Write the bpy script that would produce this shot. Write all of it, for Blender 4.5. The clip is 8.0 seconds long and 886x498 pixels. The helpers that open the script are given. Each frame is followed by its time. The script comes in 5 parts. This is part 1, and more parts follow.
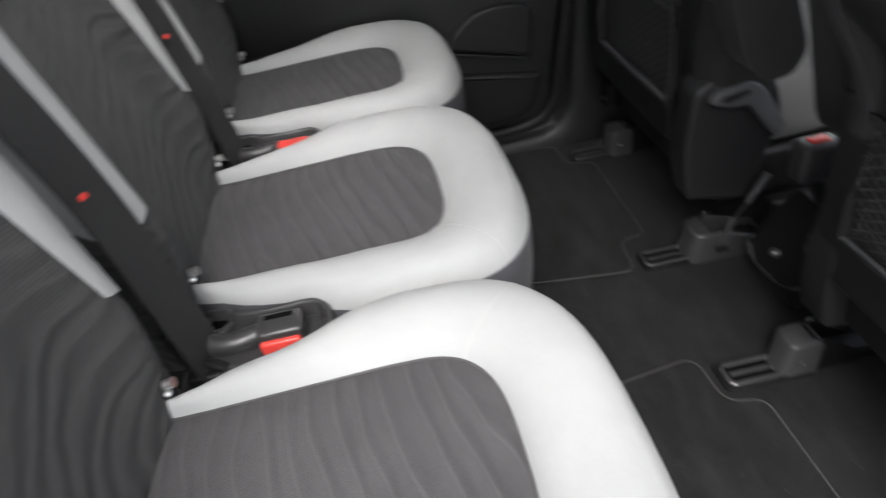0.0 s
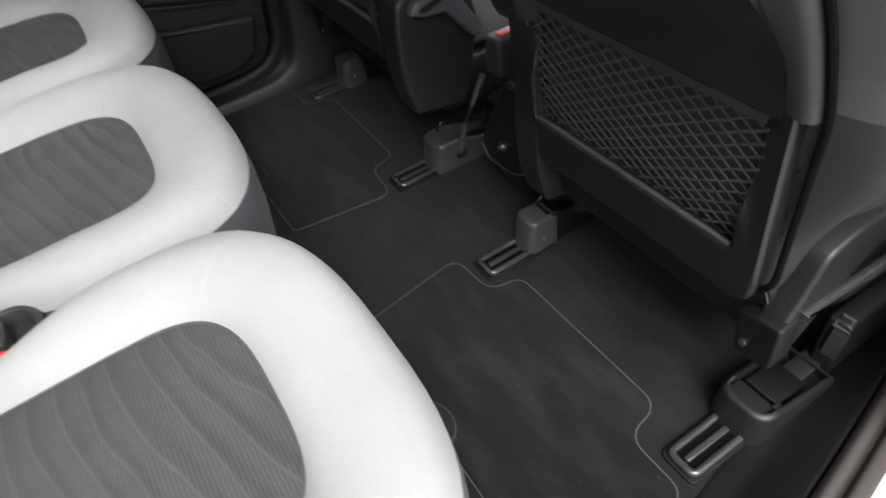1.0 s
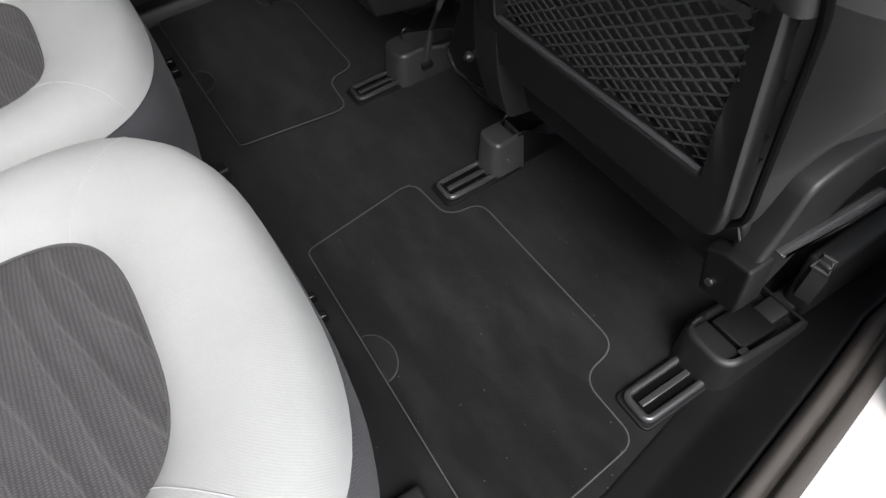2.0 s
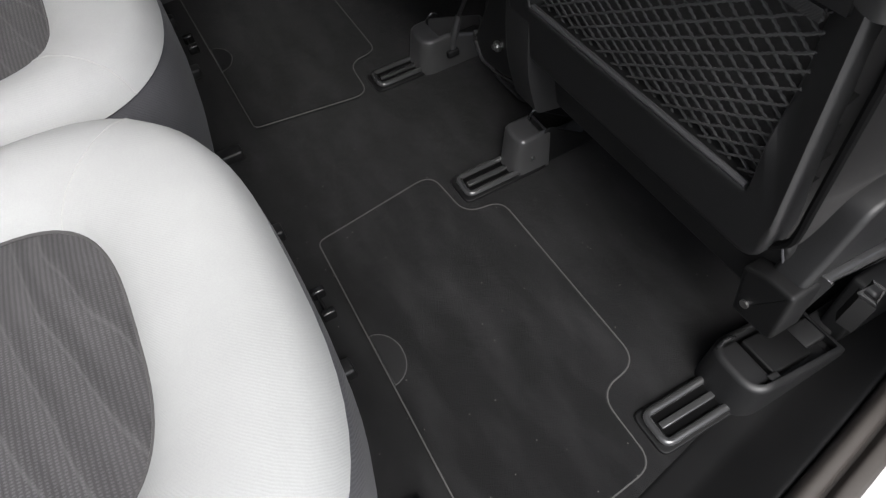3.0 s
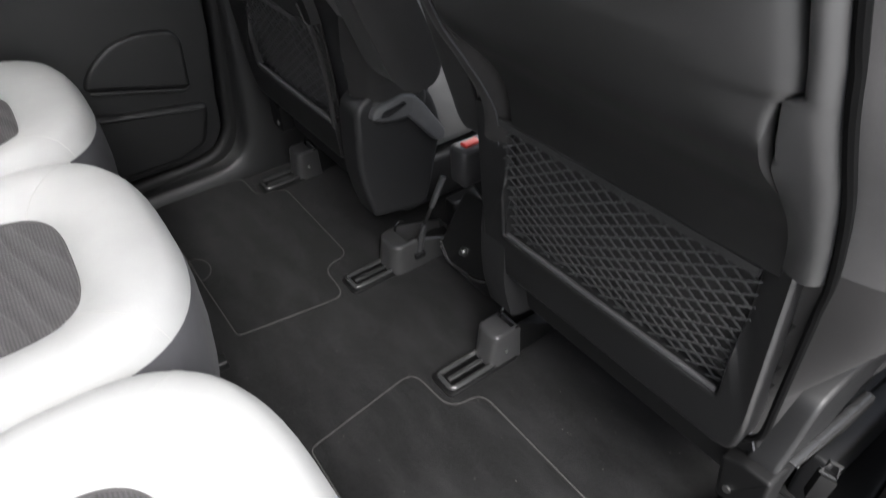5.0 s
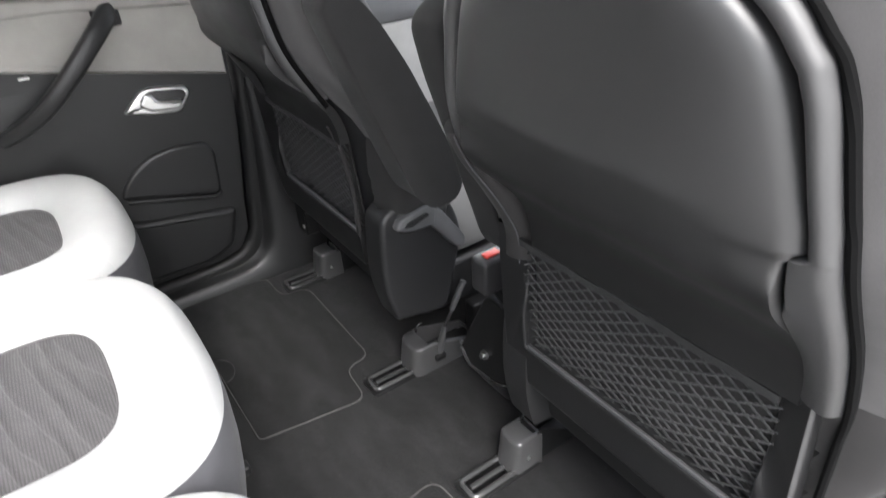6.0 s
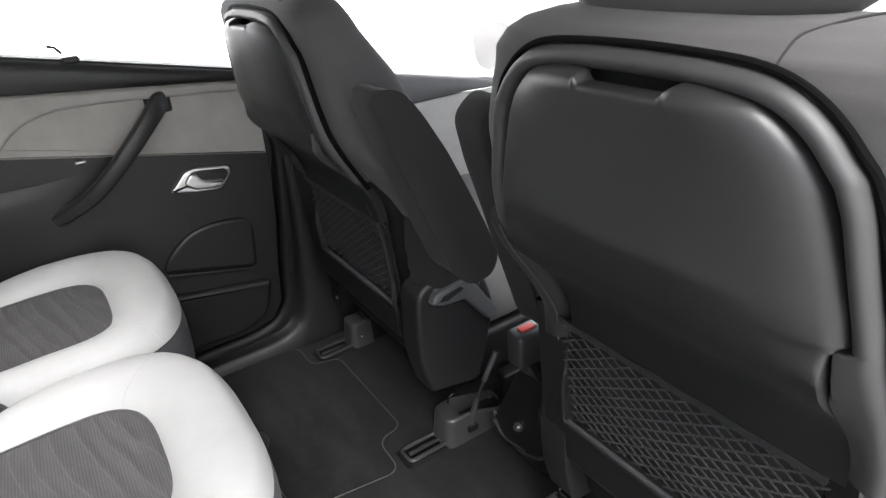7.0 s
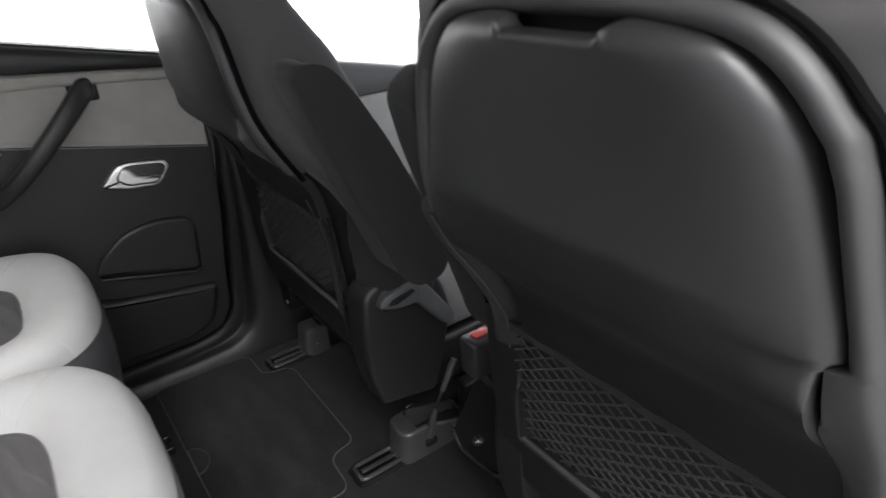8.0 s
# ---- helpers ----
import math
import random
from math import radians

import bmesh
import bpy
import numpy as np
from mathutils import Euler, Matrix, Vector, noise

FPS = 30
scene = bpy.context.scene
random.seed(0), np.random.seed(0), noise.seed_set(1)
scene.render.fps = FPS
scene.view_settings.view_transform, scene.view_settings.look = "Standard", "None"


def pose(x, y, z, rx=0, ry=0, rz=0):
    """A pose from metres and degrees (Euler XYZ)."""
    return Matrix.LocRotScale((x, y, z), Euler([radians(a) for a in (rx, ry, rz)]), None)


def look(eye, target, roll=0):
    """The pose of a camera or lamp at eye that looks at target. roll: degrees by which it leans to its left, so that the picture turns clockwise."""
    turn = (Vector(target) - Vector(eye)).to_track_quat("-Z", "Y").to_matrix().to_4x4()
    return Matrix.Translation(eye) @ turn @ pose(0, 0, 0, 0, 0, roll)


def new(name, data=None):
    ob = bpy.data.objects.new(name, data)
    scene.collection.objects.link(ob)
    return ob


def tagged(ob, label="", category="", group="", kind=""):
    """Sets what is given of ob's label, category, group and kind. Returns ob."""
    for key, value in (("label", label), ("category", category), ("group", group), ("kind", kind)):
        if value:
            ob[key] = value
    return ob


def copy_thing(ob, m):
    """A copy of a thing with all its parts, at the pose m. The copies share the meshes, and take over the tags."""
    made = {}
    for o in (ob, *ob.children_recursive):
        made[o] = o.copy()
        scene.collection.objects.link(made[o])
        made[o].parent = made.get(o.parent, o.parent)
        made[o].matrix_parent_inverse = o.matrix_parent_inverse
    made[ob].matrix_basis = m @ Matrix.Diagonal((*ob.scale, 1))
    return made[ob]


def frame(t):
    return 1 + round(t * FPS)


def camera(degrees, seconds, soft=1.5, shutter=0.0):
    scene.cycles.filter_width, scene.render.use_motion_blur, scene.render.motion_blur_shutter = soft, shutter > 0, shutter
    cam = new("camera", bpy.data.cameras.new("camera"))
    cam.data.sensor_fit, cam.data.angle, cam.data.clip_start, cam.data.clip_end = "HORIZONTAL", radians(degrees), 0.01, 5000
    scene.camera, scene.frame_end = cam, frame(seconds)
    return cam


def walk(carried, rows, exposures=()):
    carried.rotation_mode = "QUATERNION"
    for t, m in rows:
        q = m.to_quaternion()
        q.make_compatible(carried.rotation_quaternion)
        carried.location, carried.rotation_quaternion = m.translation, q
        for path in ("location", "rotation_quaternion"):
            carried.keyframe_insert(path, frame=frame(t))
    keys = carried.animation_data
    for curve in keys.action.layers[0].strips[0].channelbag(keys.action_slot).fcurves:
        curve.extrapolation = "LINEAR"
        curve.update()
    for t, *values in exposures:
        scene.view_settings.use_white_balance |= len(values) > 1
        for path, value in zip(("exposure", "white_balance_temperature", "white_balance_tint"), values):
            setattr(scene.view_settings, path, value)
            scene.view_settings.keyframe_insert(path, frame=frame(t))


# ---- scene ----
cam = camera(70.2, 8.0, 1.3, 0.55)
PATH = [
    (0, (-0.465, -0.781, 0.871), (-0.36, 0.787, -0.367), -9.8),
    (0.5, (-0.436, -0.798, 0.869), (0.013, 0.62, -0.467), -10.7),
    (1, (-0.392, -0.818, 0.836), (0.222, 0.441, -0.591), -9.7),
    (1.5, (-0.343, -0.816, 0.794), (0.233, 0.35, -0.726), -9.3),
    (1.7, (-0.329, -0.81, 0.779), (0.224, 0.317, -0.778), -9.0),
    (3, (-0.298, -0.762, 0.738), (0.167, 0.337, -0.867), -7.5),
    (3.5, (-0.306, -0.753, 0.743), (0.168, 0.351, -0.856), -7.2),
    (4, (-0.318, -0.746, 0.758), (0.235, 0.379, -0.8), -5.9),
    (4.5, (-0.335, -0.736, 0.808), (0.387, 0.46, -0.624), -4.6),
    (4.7, (-0.35, -0.733, 0.825), (0.447, 0.494, -0.538), -3.7),
    (5.8, (-0.366, -0.731, 0.887), (0.532, 0.668, -0.225), -4.0),
    (6, (-0.369, -0.728, 0.897), (0.544, 0.697, -0.168), -4.2),
    (6.5, (-0.384, -0.726, 0.923), (0.55, 0.767, -0.025), -5.0),
    (7, (-0.405, -0.727, 0.937), (0.531, 0.797, 0.042), -5.1),
    (7.5, (-0.389, -0.718, 0.927), (0.582, 0.795, 0.048), -4.4),
    (8, (-0.317, -0.685, 0.883), (0.666, 0.81, -0.009), -4.8),
]
walk(cam, [(t, look(eye, target, roll)) for t, eye, target, roll in PATH], [(t, stops, 6480, 11) for t, stops in ((0.0, 1.32), (0.5, 1.42), (1.0, 1.3), (1.7, 1.1), (3.0, 1.12), (4.0, 0.95), (4.4, 1.05), (4.7, 1.5), (5.3, 2.05), (5.8, 2.55), (6.5, 2.6), (7.0, 1.9), (8.0, 1.45))])

# ---- world and light ----
world = bpy.data.worlds.new("overcast_sky")
scene.world = world
world.use_nodes = True
wn = world.node_tree
sky = wn.nodes.new("ShaderNodeTexSky")
sky.sky_type = "NISHITA"
sky.sun_disc = False
sky.sun_elevation = radians(54)
sky.sun_rotation = radians(191)
sky.air_density, sky.dust_density, sky.ozone_density = 1.0, 2.0, 1.5
# thin cloud takes most of the blue out of the sky
grey = wn.nodes.new("ShaderNodeRGBToBW")
veil = wn.nodes.new("ShaderNodeMix")
veil.data_type = "RGBA"
veil.inputs[0].default_value = 0.75
wn.links.new(sky.outputs[0], grey.inputs[0])
wn.links.new(sky.outputs[0], veil.inputs[6])
wn.links.new(grey.outputs[0], veil.inputs[7])
wn.links.new(veil.outputs[2], wn.nodes["Background"].inputs[0])
wn.nodes["Background"].inputs[1].default_value = 0.14

sun = new("sun", bpy.data.lights.new("sun", "SUN"))
sun.data.energy, sun.data.angle, sun.data.color = 2.2, radians(38), (1.0, 0.985, 0.965)
sun.matrix_world = look((-0.45, -2.3, 3.3), (0, 0, 0))

# ---- materials ----


def nodes_of(name, rough=0.6, metal=0.0):
    m = bpy.data.materials.new(name)
    m.use_nodes = True
    t = m.node_tree
    b = t.nodes["Principled BSDF"]
    b.inputs["Roughness"].default_value, b.inputs["Metallic"].default_value = rough, metal
    return m, t, b


def link(t, a, b):
    t.links.new(a, b)


def coords(t, scale=(1, 1, 1)):
    c = t.nodes.new("ShaderNodeTexCoord")
    p = t.nodes.new("ShaderNodeMapping")
    p.inputs["Scale"].default_value = scale
    link(t, c.outputs["Object"], p.inputs["Vector"])
    return p.outputs[0]


def noise_tex(t, vec, scale, detail=4, rough=0.6):
    n = t.nodes.new("ShaderNodeTexNoise")
    n.inputs["Scale"].default_value, n.inputs["Detail"].default_value, n.inputs["Roughness"].default_value = scale, detail, rough
    link(t, vec, n.inputs["Vector"])
    return n.outputs["Fac"]


def ramp(t, fac, a, b, lo=0.3, hi=0.7):
    r = t.nodes.new("ShaderNodeValToRGB")
    r.color_ramp.elements[0].position, r.color_ramp.elements[1].position = lo, hi
    r.color_ramp.elements[0].color, r.color_ramp.elements[1].color = (*a, 1), (*b, 1)
    link(t, fac, r.inputs[0])
    return r.outputs[0]


def bump(t, b, height, strength=0.3, dist=0.001, before=None):
    n = t.nodes.new("ShaderNodeBump")
    n.inputs["Strength"].default_value, n.inputs["Distance"].default_value = strength, dist
    link(t, height, n.inputs["Height"])
    if before:
        link(t, before, n.inputs["Normal"])
    link(t, n.outputs[0], b.inputs["Normal"])
    return n.outputs[0]


def mixed(t, fac, a, b, mode="MIX"):
    n = t.nodes.new("ShaderNodeMix")
    n.data_type, n.blend_type = "RGBA", mode
    if isinstance(fac, float):
        n.inputs[0].default_value = fac
    else:
        link(t, fac, n.inputs[0])
    link(t, a, n.inputs[6])
    link(t, b, n.inputs[7])
    return n.outputs[2]


def wave(t, vec, scale, axis="X", distortion=0.0, detail=1.0, dscale=1.0):
    w = t.nodes.new("ShaderNodeTexWave")
    w.bands_direction = axis
    w.inputs["Scale"].default_value, w.inputs["Distortion"].default_value = scale, distortion
    w.inputs["Detail"].default_value, w.inputs["Detail Scale"].default_value = detail, dscale
    link(t, vec, w.inputs["Vector"])
    return w.outputs["Fac"]


def cloth(name, lo, hi, thread=150, weave=0.5, rough=0.9, sheen=0.06):
    """Woven upholstery: two crossing threads, with soiling at a larger scale."""
    m, t, b = nodes_of(name, rough)
    v = coords(t)
    big = noise_tex(t, v, 9, 5)
    fine = noise_tex(t, v, 900, 2)
    col = mixed(t, 0.35, ramp(t, big, lo, hi), ramp(t, fine, lo, hi))
    link(t, col, b.inputs["Base Color"])
    yarn = wave(t, v, thread, "DIAGONAL", 0.8, 2.0, 3.0)
    mul = t.nodes.new("ShaderNodeMath")
    mul.operation = "MULTIPLY_ADD"
    link(t, yarn, mul.inputs[0])
    mul.inputs[1].default_value = 0.5
    link(t, fine, mul.inputs[2])
    n1 = bump(t, b, mul.outputs[0], weave, 0.0006)
    bump(t, b, big, 0.25, 0.006, n1)
    b.inputs["Sheen Weight"].default_value, b.inputs["Sheen Roughness"].default_value = sheen, 0.35
    return m


def ribbed(name, lo, hi, line, pitch, level):
    """Dark seat-centre cloth: a basket weave of short threads, crossed by long waving lines."""
    m, t, b = nodes_of(name, 0.92)
    v = coords(t, (1, 0.24, 1) if level else (1, -0.45, 1))
    ribs = wave(t, v, pitch, "DIAGONAL", 3.6 if level else 6.0, 1.0, 0.9 if level else 0.7)
    rows = wave(t, coords(t), 150, "Y", 1.2, 1.0, 5.0)
    picks = wave(t, coords(t), 88, "X" if level else "Z", 2.2, 2.0, 9.0)
    mul = t.nodes.new("ShaderNodeMath")
    mul.operation = "MULTIPLY"
    link(t, rows, mul.inputs[0])
    link(t, picks, mul.inputs[1])
    fine = mul.outputs[0]
    big = noise_tex(t, coords(t), 12, 4)
    base = mixed(t, 0.55, ramp(t, big, lo, hi), ramp(t, fine, tuple(0.7 * c for c in lo), tuple(1.35 * c for c in hi), 0.0, 0.7))
    stitched = ramp(t, ribs, (0, 0, 0), (0.24, 0.24, 0.24) if level else (0.3, 0.3, 0.3), 0.972 if level else 0.9, 1.0)
    rgb = t.nodes.new("ShaderNodeRGB")
    rgb.outputs[0].default_value = (*line, 1)
    link(t, mixed(t, stitched, base, rgb.outputs[0]), b.inputs["Base Color"])
    n1 = bump(t, b, ribs, 0.5 if level else 0.8, 0.006 if level else 0.003)
    bump(t, b, fine, 0.35, 0.0007, n1)
    b.inputs["Sheen Weight"].default_value = 0.06
    return m


def plastic(name, colour, rough=0.45, grain=1400, strength=0.12, spec=0.5):
    """Moulded trim with a fine grained skin and faint scuffs."""
    m, t, b = nodes_of(name, rough)
    v = coords(t)
    big = noise_tex(t, v, 14, 5)
    d = tuple(0.82 * c for c in colour)
    link(t, ramp(t, big, d, colour), b.inputs["Base Color"])
    r = t.nodes.new("ShaderNodeMapRange")
    r.inputs["To Min"].default_value, r.inputs["To Max"].default_value = rough - 0.06, rough + 0.1
    link(t, big, r.inputs["Value"])
    link(t, r.outputs[0], b.inputs["Roughness"])
    bump(t, b, noise_tex(t, v, grain, 3), strength, 0.0006)
    b.inputs["Specular IOR Level"].default_value = spec
    return m


def pile(name, lo, hi, brushed=0.0):
    """Needle-felt carpet: short fibres, brushed patches, specks of lint."""
    m, t, b = nodes_of(name, 0.98)
    v = coords(t)
    big, fine = noise_tex(t, v, 7, 6, 0.65), noise_tex(t, v, 700, 3)
    col = mixed(t, 0.4, ramp(t, big, lo, hi, 0.35, 0.65), ramp(t, fine, lo, hi))
    if brushed:
        streak = noise_tex(t, coords(t, (1.0, 0.32, 1.0)), 24, 3, 0.5)
        col = mixed(t, brushed, col, ramp(t, streak, lo, tuple(1.5 * c for c in hi), 0.42, 0.68))
    lint = t.nodes.new("ShaderNodeTexVoronoi")
    lint.inputs["Scale"].default_value = 55
    link(t, v, lint.inputs["Vector"])
    speck = ramp(t, lint.outputs["Distance"], (1, 1, 1), (0, 0, 0), 0.03, 0.055)
    rgb = t.nodes.new("ShaderNodeRGB")
    rgb.outputs[0].default_value = (0.12, 0.115, 0.105, 1)
    link(t, mixed(t, speck, col, rgb.outputs[0]), b.inputs["Base Color"])
    n1 = bump(t, b, fine, 0.8, 0.0015)
    bump(t, b, big, 0.4, 0.01, n1)
    b.inputs["Sheen Weight"].default_value, b.inputs["Sheen Roughness"].default_value = 0.08, 0.6
    b.inputs["Specular IOR Level"].default_value = 0.15
    return m


def metal(name, colour, rough):
    m, t, b = nodes_of(name, rough, 1.0)
    link(t, ramp(t, noise_tex(t, coords(t), 60, 4), tuple(0.85 * c for c in colour), colour), b.inputs["Base Color"])
    return m


LIGHT_CLOTH = cloth("light_grey_cloth", (0.33, 0.335, 0.331), (0.39, 0.396, 0.391), 235, 0.2)
DARK_CLOTH = cloth("charcoal_cloth", (0.054, 0.052, 0.052), (0.076, 0.0735, 0.0735), 900, 0.12, 0.9, 0.10)
# charcoal cloth again, darkened so its colour carries the shade low down
SHADED_CLOTH = cloth("shaded_brown_cloth", (0.012, 0.0112, 0.0112), (0.019, 0.0178, 0.0178), 700, 0.15, 0.85, 0.01)
# black cloth; on armrests and lower back its darkness stands in for shade
ARM_CLOTH = cloth("black_cloth", (0.013, 0.0124, 0.0124), (0.020, 0.0192, 0.0192), 420, 0.3, 0.92, 0.03)
# pale seat cloth darkened: shade on the far cushion is coloured in
CUSHION_CLOTH = cloth("shaded_grey_cloth", (0.15, 0.148, 0.144), (0.19, 0.188, 0.184), 235, 0.2)
SKIRT_CLOTH = cloth("slate_cloth", (0.042, 0.042, 0.047), (0.070, 0.070, 0.077), 150, 0.6)
INSERT = ribbed("ribbed_grey_cloth", (0.044, 0.0425, 0.044), (0.073, 0.070, 0.072), (0.135, 0.135, 0.132), 25, True)
BACK_RIB = ribbed("ribbed_dark_cloth", (0.032, 0.032, 0.0325), (0.054, 0.054, 0.054), (0.075, 0.075, 0.074), 27, False)
CARPET = pile("black_carpet", (0.0050, 0.0049, 0.0051), (0.0124, 0.0122, 0.0126), 0.5)
MAT = pile("mat_carpet", (0.0036, 0.0035, 0.0036), (0.0104, 0.0102, 0.0105), 0.7)
PIPING = plastic("mat_piping", (0.085, 0.083, 0.080), 0.7)
TRIM = plastic("black_trim", (0.011, 0.011, 0.0114), 0.46, 1400, 0.12, 0.55)
MATTE = plastic("matte_black_trim", (0.009, 0.009, 0.0092), 0.55, 1200, 0.1, 0.4)
RAIL = plastic("rail_gloss", (0.042, 0.042, 0.0425), 0.18, 700, 0.03, 1.0)
TRAY = plastic("tray_plastic", (0.0095, 0.0094, 0.0096), 0.42, 2200, 0.08, 0.7)
SHELL = plastic("shell_plastic", (0.020, 0.020, 0.0206), 0.40, 2000, 0.08)
# paler copy of the shell plastic: side light put into the colour
LIT_RIM = plastic("lit_rim_plastic", (0.038, 0.0376, 0.038), 0.48, 2000, 0.08, 0.5)
FRAME = plastic("frame_plastic", (0.012, 0.012, 0.0124), 0.36, 1800, 0.08, 0.55)
# near-black that stands for the shade in gaps, slots and wells
GAP_BLACK = plastic("gap_black", (0.0025, 0.0025, 0.0026), 0.9, 600, 0.1, 0.1)
LEDGE = plastic("ledge_vinyl", (0.12, 0.12, 0.122), 0.55)
GREY_TRIM = plastic("grey_trim", (0.06, 0.06, 0.062), 0.42)
LEVER = plastic("lever_plastic", (0.095, 0.095, 0.097), 0.40)
SEAL = plastic("taupe_rubber", (0.050, 0.043, 0.038), 0.7)
LIT_CAP = plastic("lit_cap_plastic", (0.055, 0.0545, 0.0552), 0.34, 2000, 0.06, 0.8)
GLOSS = plastic("rail_plastic", (0.014, 0.014, 0.0145), 0.18, 900, 0.03)
WHITE_CARD = plastic("white_vinyl", (0.50, 0.49, 0.47), 0.5, 900, 0.15)
CARD = plastic("grey_vinyl", (0.36, 0.345, 0.32), 0.6, 900, 0.2)
RED = plastic("red_plastic", (0.78, 0.065, 0.05), 0.35, 300, 0.02)
BUCKLE = plastic("buckle_plastic", (0.036, 0.035, 0.036), 0.36, 900, 0.05, 0.6)
STEP = plastic("step_plastic", (0.006, 0.006, 0.0062), 0.5, 1000, 0.1, 0.3)
CORD = plastic("net_cord", (0.050, 0.050, 0.0505), 0.8, 700, 0.3)
BELT = cloth("belt_webbing", (0.011, 0.011, 0.0115), (0.021, 0.021, 0.0215), 260, 0.8, 0.6)
PAINT = plastic("white_car_paint", (0.70, 0.68, 0.66), 0.22, 60, 0.01)
LINER = cloth("headliner_cloth", (0.26, 0.26, 0.255), (0.31, 0.31, 0.30), 120, 0.3)
SEAM = cloth("seam_thread", (0.36, 0.36, 0.35), (0.44, 0.44, 0.43), 300, 0.2)
SATIN = metal("satin_chrome", (0.78, 0.78, 0.77), 0.36)
STEEL = metal("zinc_steel", (0.55, 0.55, 0.54), 0.3)
GROUND, gt, gb = nodes_of("pale_concrete", 0.9)
link(gt, ramp(gt, noise_tex(gt, coords(gt), 40, 6), (0.42, 0.417, 0.41), (0.54, 0.537, 0.53)), gb.inputs["Base Color"])
bump(gt, gb, noise_tex(gt, coords(gt), 160, 4), 0.6, 0.004)
GLASS, gt, gb = nodes_of("clear_glass", 0.0)
gb.inputs["Transmission Weight"].default_value, gb.inputs["IOR"].default_value = 1.0, 1.45
BACKDROP = bpy.data.materials.new("bright_distance")
BACKDROP.use_nodes = True
bt = BACKDROP.node_tree
bt.nodes.remove(bt.nodes["Principled BSDF"])
em = bt.nodes.new("ShaderNodeEmission")
em.inputs["Strength"].default_value = 2.4
link(bt, ramp(bt, noise_tex(bt, coords(bt, (1, 1, 3)), 1.2, 5), (0.88, 0.90, 0.90), (1.0, 1.0, 1.0), 0.3, 0.6), em.inputs[0])
link(bt, em.outputs[0], bt.nodes["Material Output"].inputs[0])

# ---- building blocks ----


def empty(name, m, label, category, group="", kind=""):
    ob = new(name)
    ob.empty_display_size = 0.05
    ob.matrix_basis = m
    return tagged(ob, label, category, group, kind)


def part(name, bm, material, parent=None, label="", smooth=True):
    bmesh.ops.recalc_face_normals(bm, faces=bm.faces)
    me = bpy.data.meshes.new(name)
    bm.to_mesh(me)
    bm.free()
    me.materials.append(material)
    if smooth:
        me.polygons.foreach_set("use_smooth", [True] * len(me.polygons))
        me.set_sharp_from_angle(angle=radians(42))
    ob = new(name, me)
    if parent:
        ob.parent = parent
    return tagged(ob, label)


def fillet(pts, r, n=5):
    """A polygon of (u, v) with its corners rounded; r may be one number or one for each corner."""
    out = []
    for i, p in enumerate(pts):
        a, p, c = Vector(pts[i - 1]), Vector(p), Vector(pts[(i + 1) % len(pts)])
        ri = r[i] if isinstance(r, (list, tuple)) else r
        da, dc = a - p, c - p
        k = min(ri, 0.48 * da.length, 0.48 * dc.length)
        if k < 1e-5:
            out.append(tuple(p))
            continue
        s, e = p + da.normalized() * k, p + dc.normalized() * k
        for j in range(n + 1):
            f = j / n
            out.append(tuple(s * (1 - f) ** 2 + p * 2 * f * (1 - f) + e * f**2))
    return out


def rings(rows, closed=True, caps=True):
    """A skin over rows of points of equal number."""
    bm = bmesh.new()
    vs = [[bm.verts.new(p) for p in row] for row in rows]
    n = len(rows[0])
    for a, b in zip(vs, vs[1:]):
        for i in range(n if closed else n - 1):
            j = (i + 1) % n
            bm.faces.new((a[i], a[j], b[j], b[i]))
    if caps and closed:
        bm.faces.new(vs[0])
        bm.faces.new(vs[-1])
    return bm


def slab(outline, lay, depth, edge=0.003, steps=3):
    """A plate: lay(u, v, w) places a point, w from 0 (back) to depth (face), with a rounded face edge."""
    n = len(outline)
    cx, cy = sum(p[0] for p in outline) / n, sum(p[1] for p in outline) / n
    inward = []
    for i in range(n):
        a, c = Vector(outline[i - 1]), Vector(outline[(i + 1) % n])
        d = (c - a).normalized()
        inward.append(Vector((-d.y, d.x)))
    area = sum(outline[i - 1][0] * outline[i][1] - outline[i][0] * outline[i - 1][1] for i in range(n))
    sign = 1 if area > 0 else -1
    rows = [[lay(u, v, 0) for u, v in outline]]
    for k in range(steps + 1):
        a = k / steps * math.pi / 2
        off, w = edge * (1 - math.cos(a)), depth - edge + edge * math.sin(a)
        rows.append([lay(u + sign * q.x * off, v + sign * q.y * off, w) for (u, v), q in zip(outline, inward)])
    off = edge + 0.0012
    rows.append([lay(u + sign * q.x * off, v + sign * q.y * off, depth) for (u, v), q in zip(outline, inward)])
    return rings(rows)


def tube(points, radius, n=8, closed=False):
    """A round bar along points; radius is one number or one for each point."""
    rows = []
    pts = [Vector(p) for p in points]
    up = Vector((0.13, 0.2, 1)).normalized()
    for i, p in enumerate(pts):
        a = pts[i - 1] if (i or closed) else p
        c = pts[(i + 1) % len(pts)] if (i + 1 < len(pts) or closed) else p
        d = (c - a).normalized()
        s = d.cross(up)
        s = s.normalized() if s.length > 1e-4 else Vector((1, 0, 0))
        q = d.cross(s)
        r = radius[i] if isinstance(radius, (list, tuple)) else radius
        rows.append([p + r * (math.cos(k * math.tau / n) * s + math.sin(k * math.tau / n) * q) for k in range(n)])
    if closed:
        rows.append(rows[0])
    return rings(rows, caps=not closed)


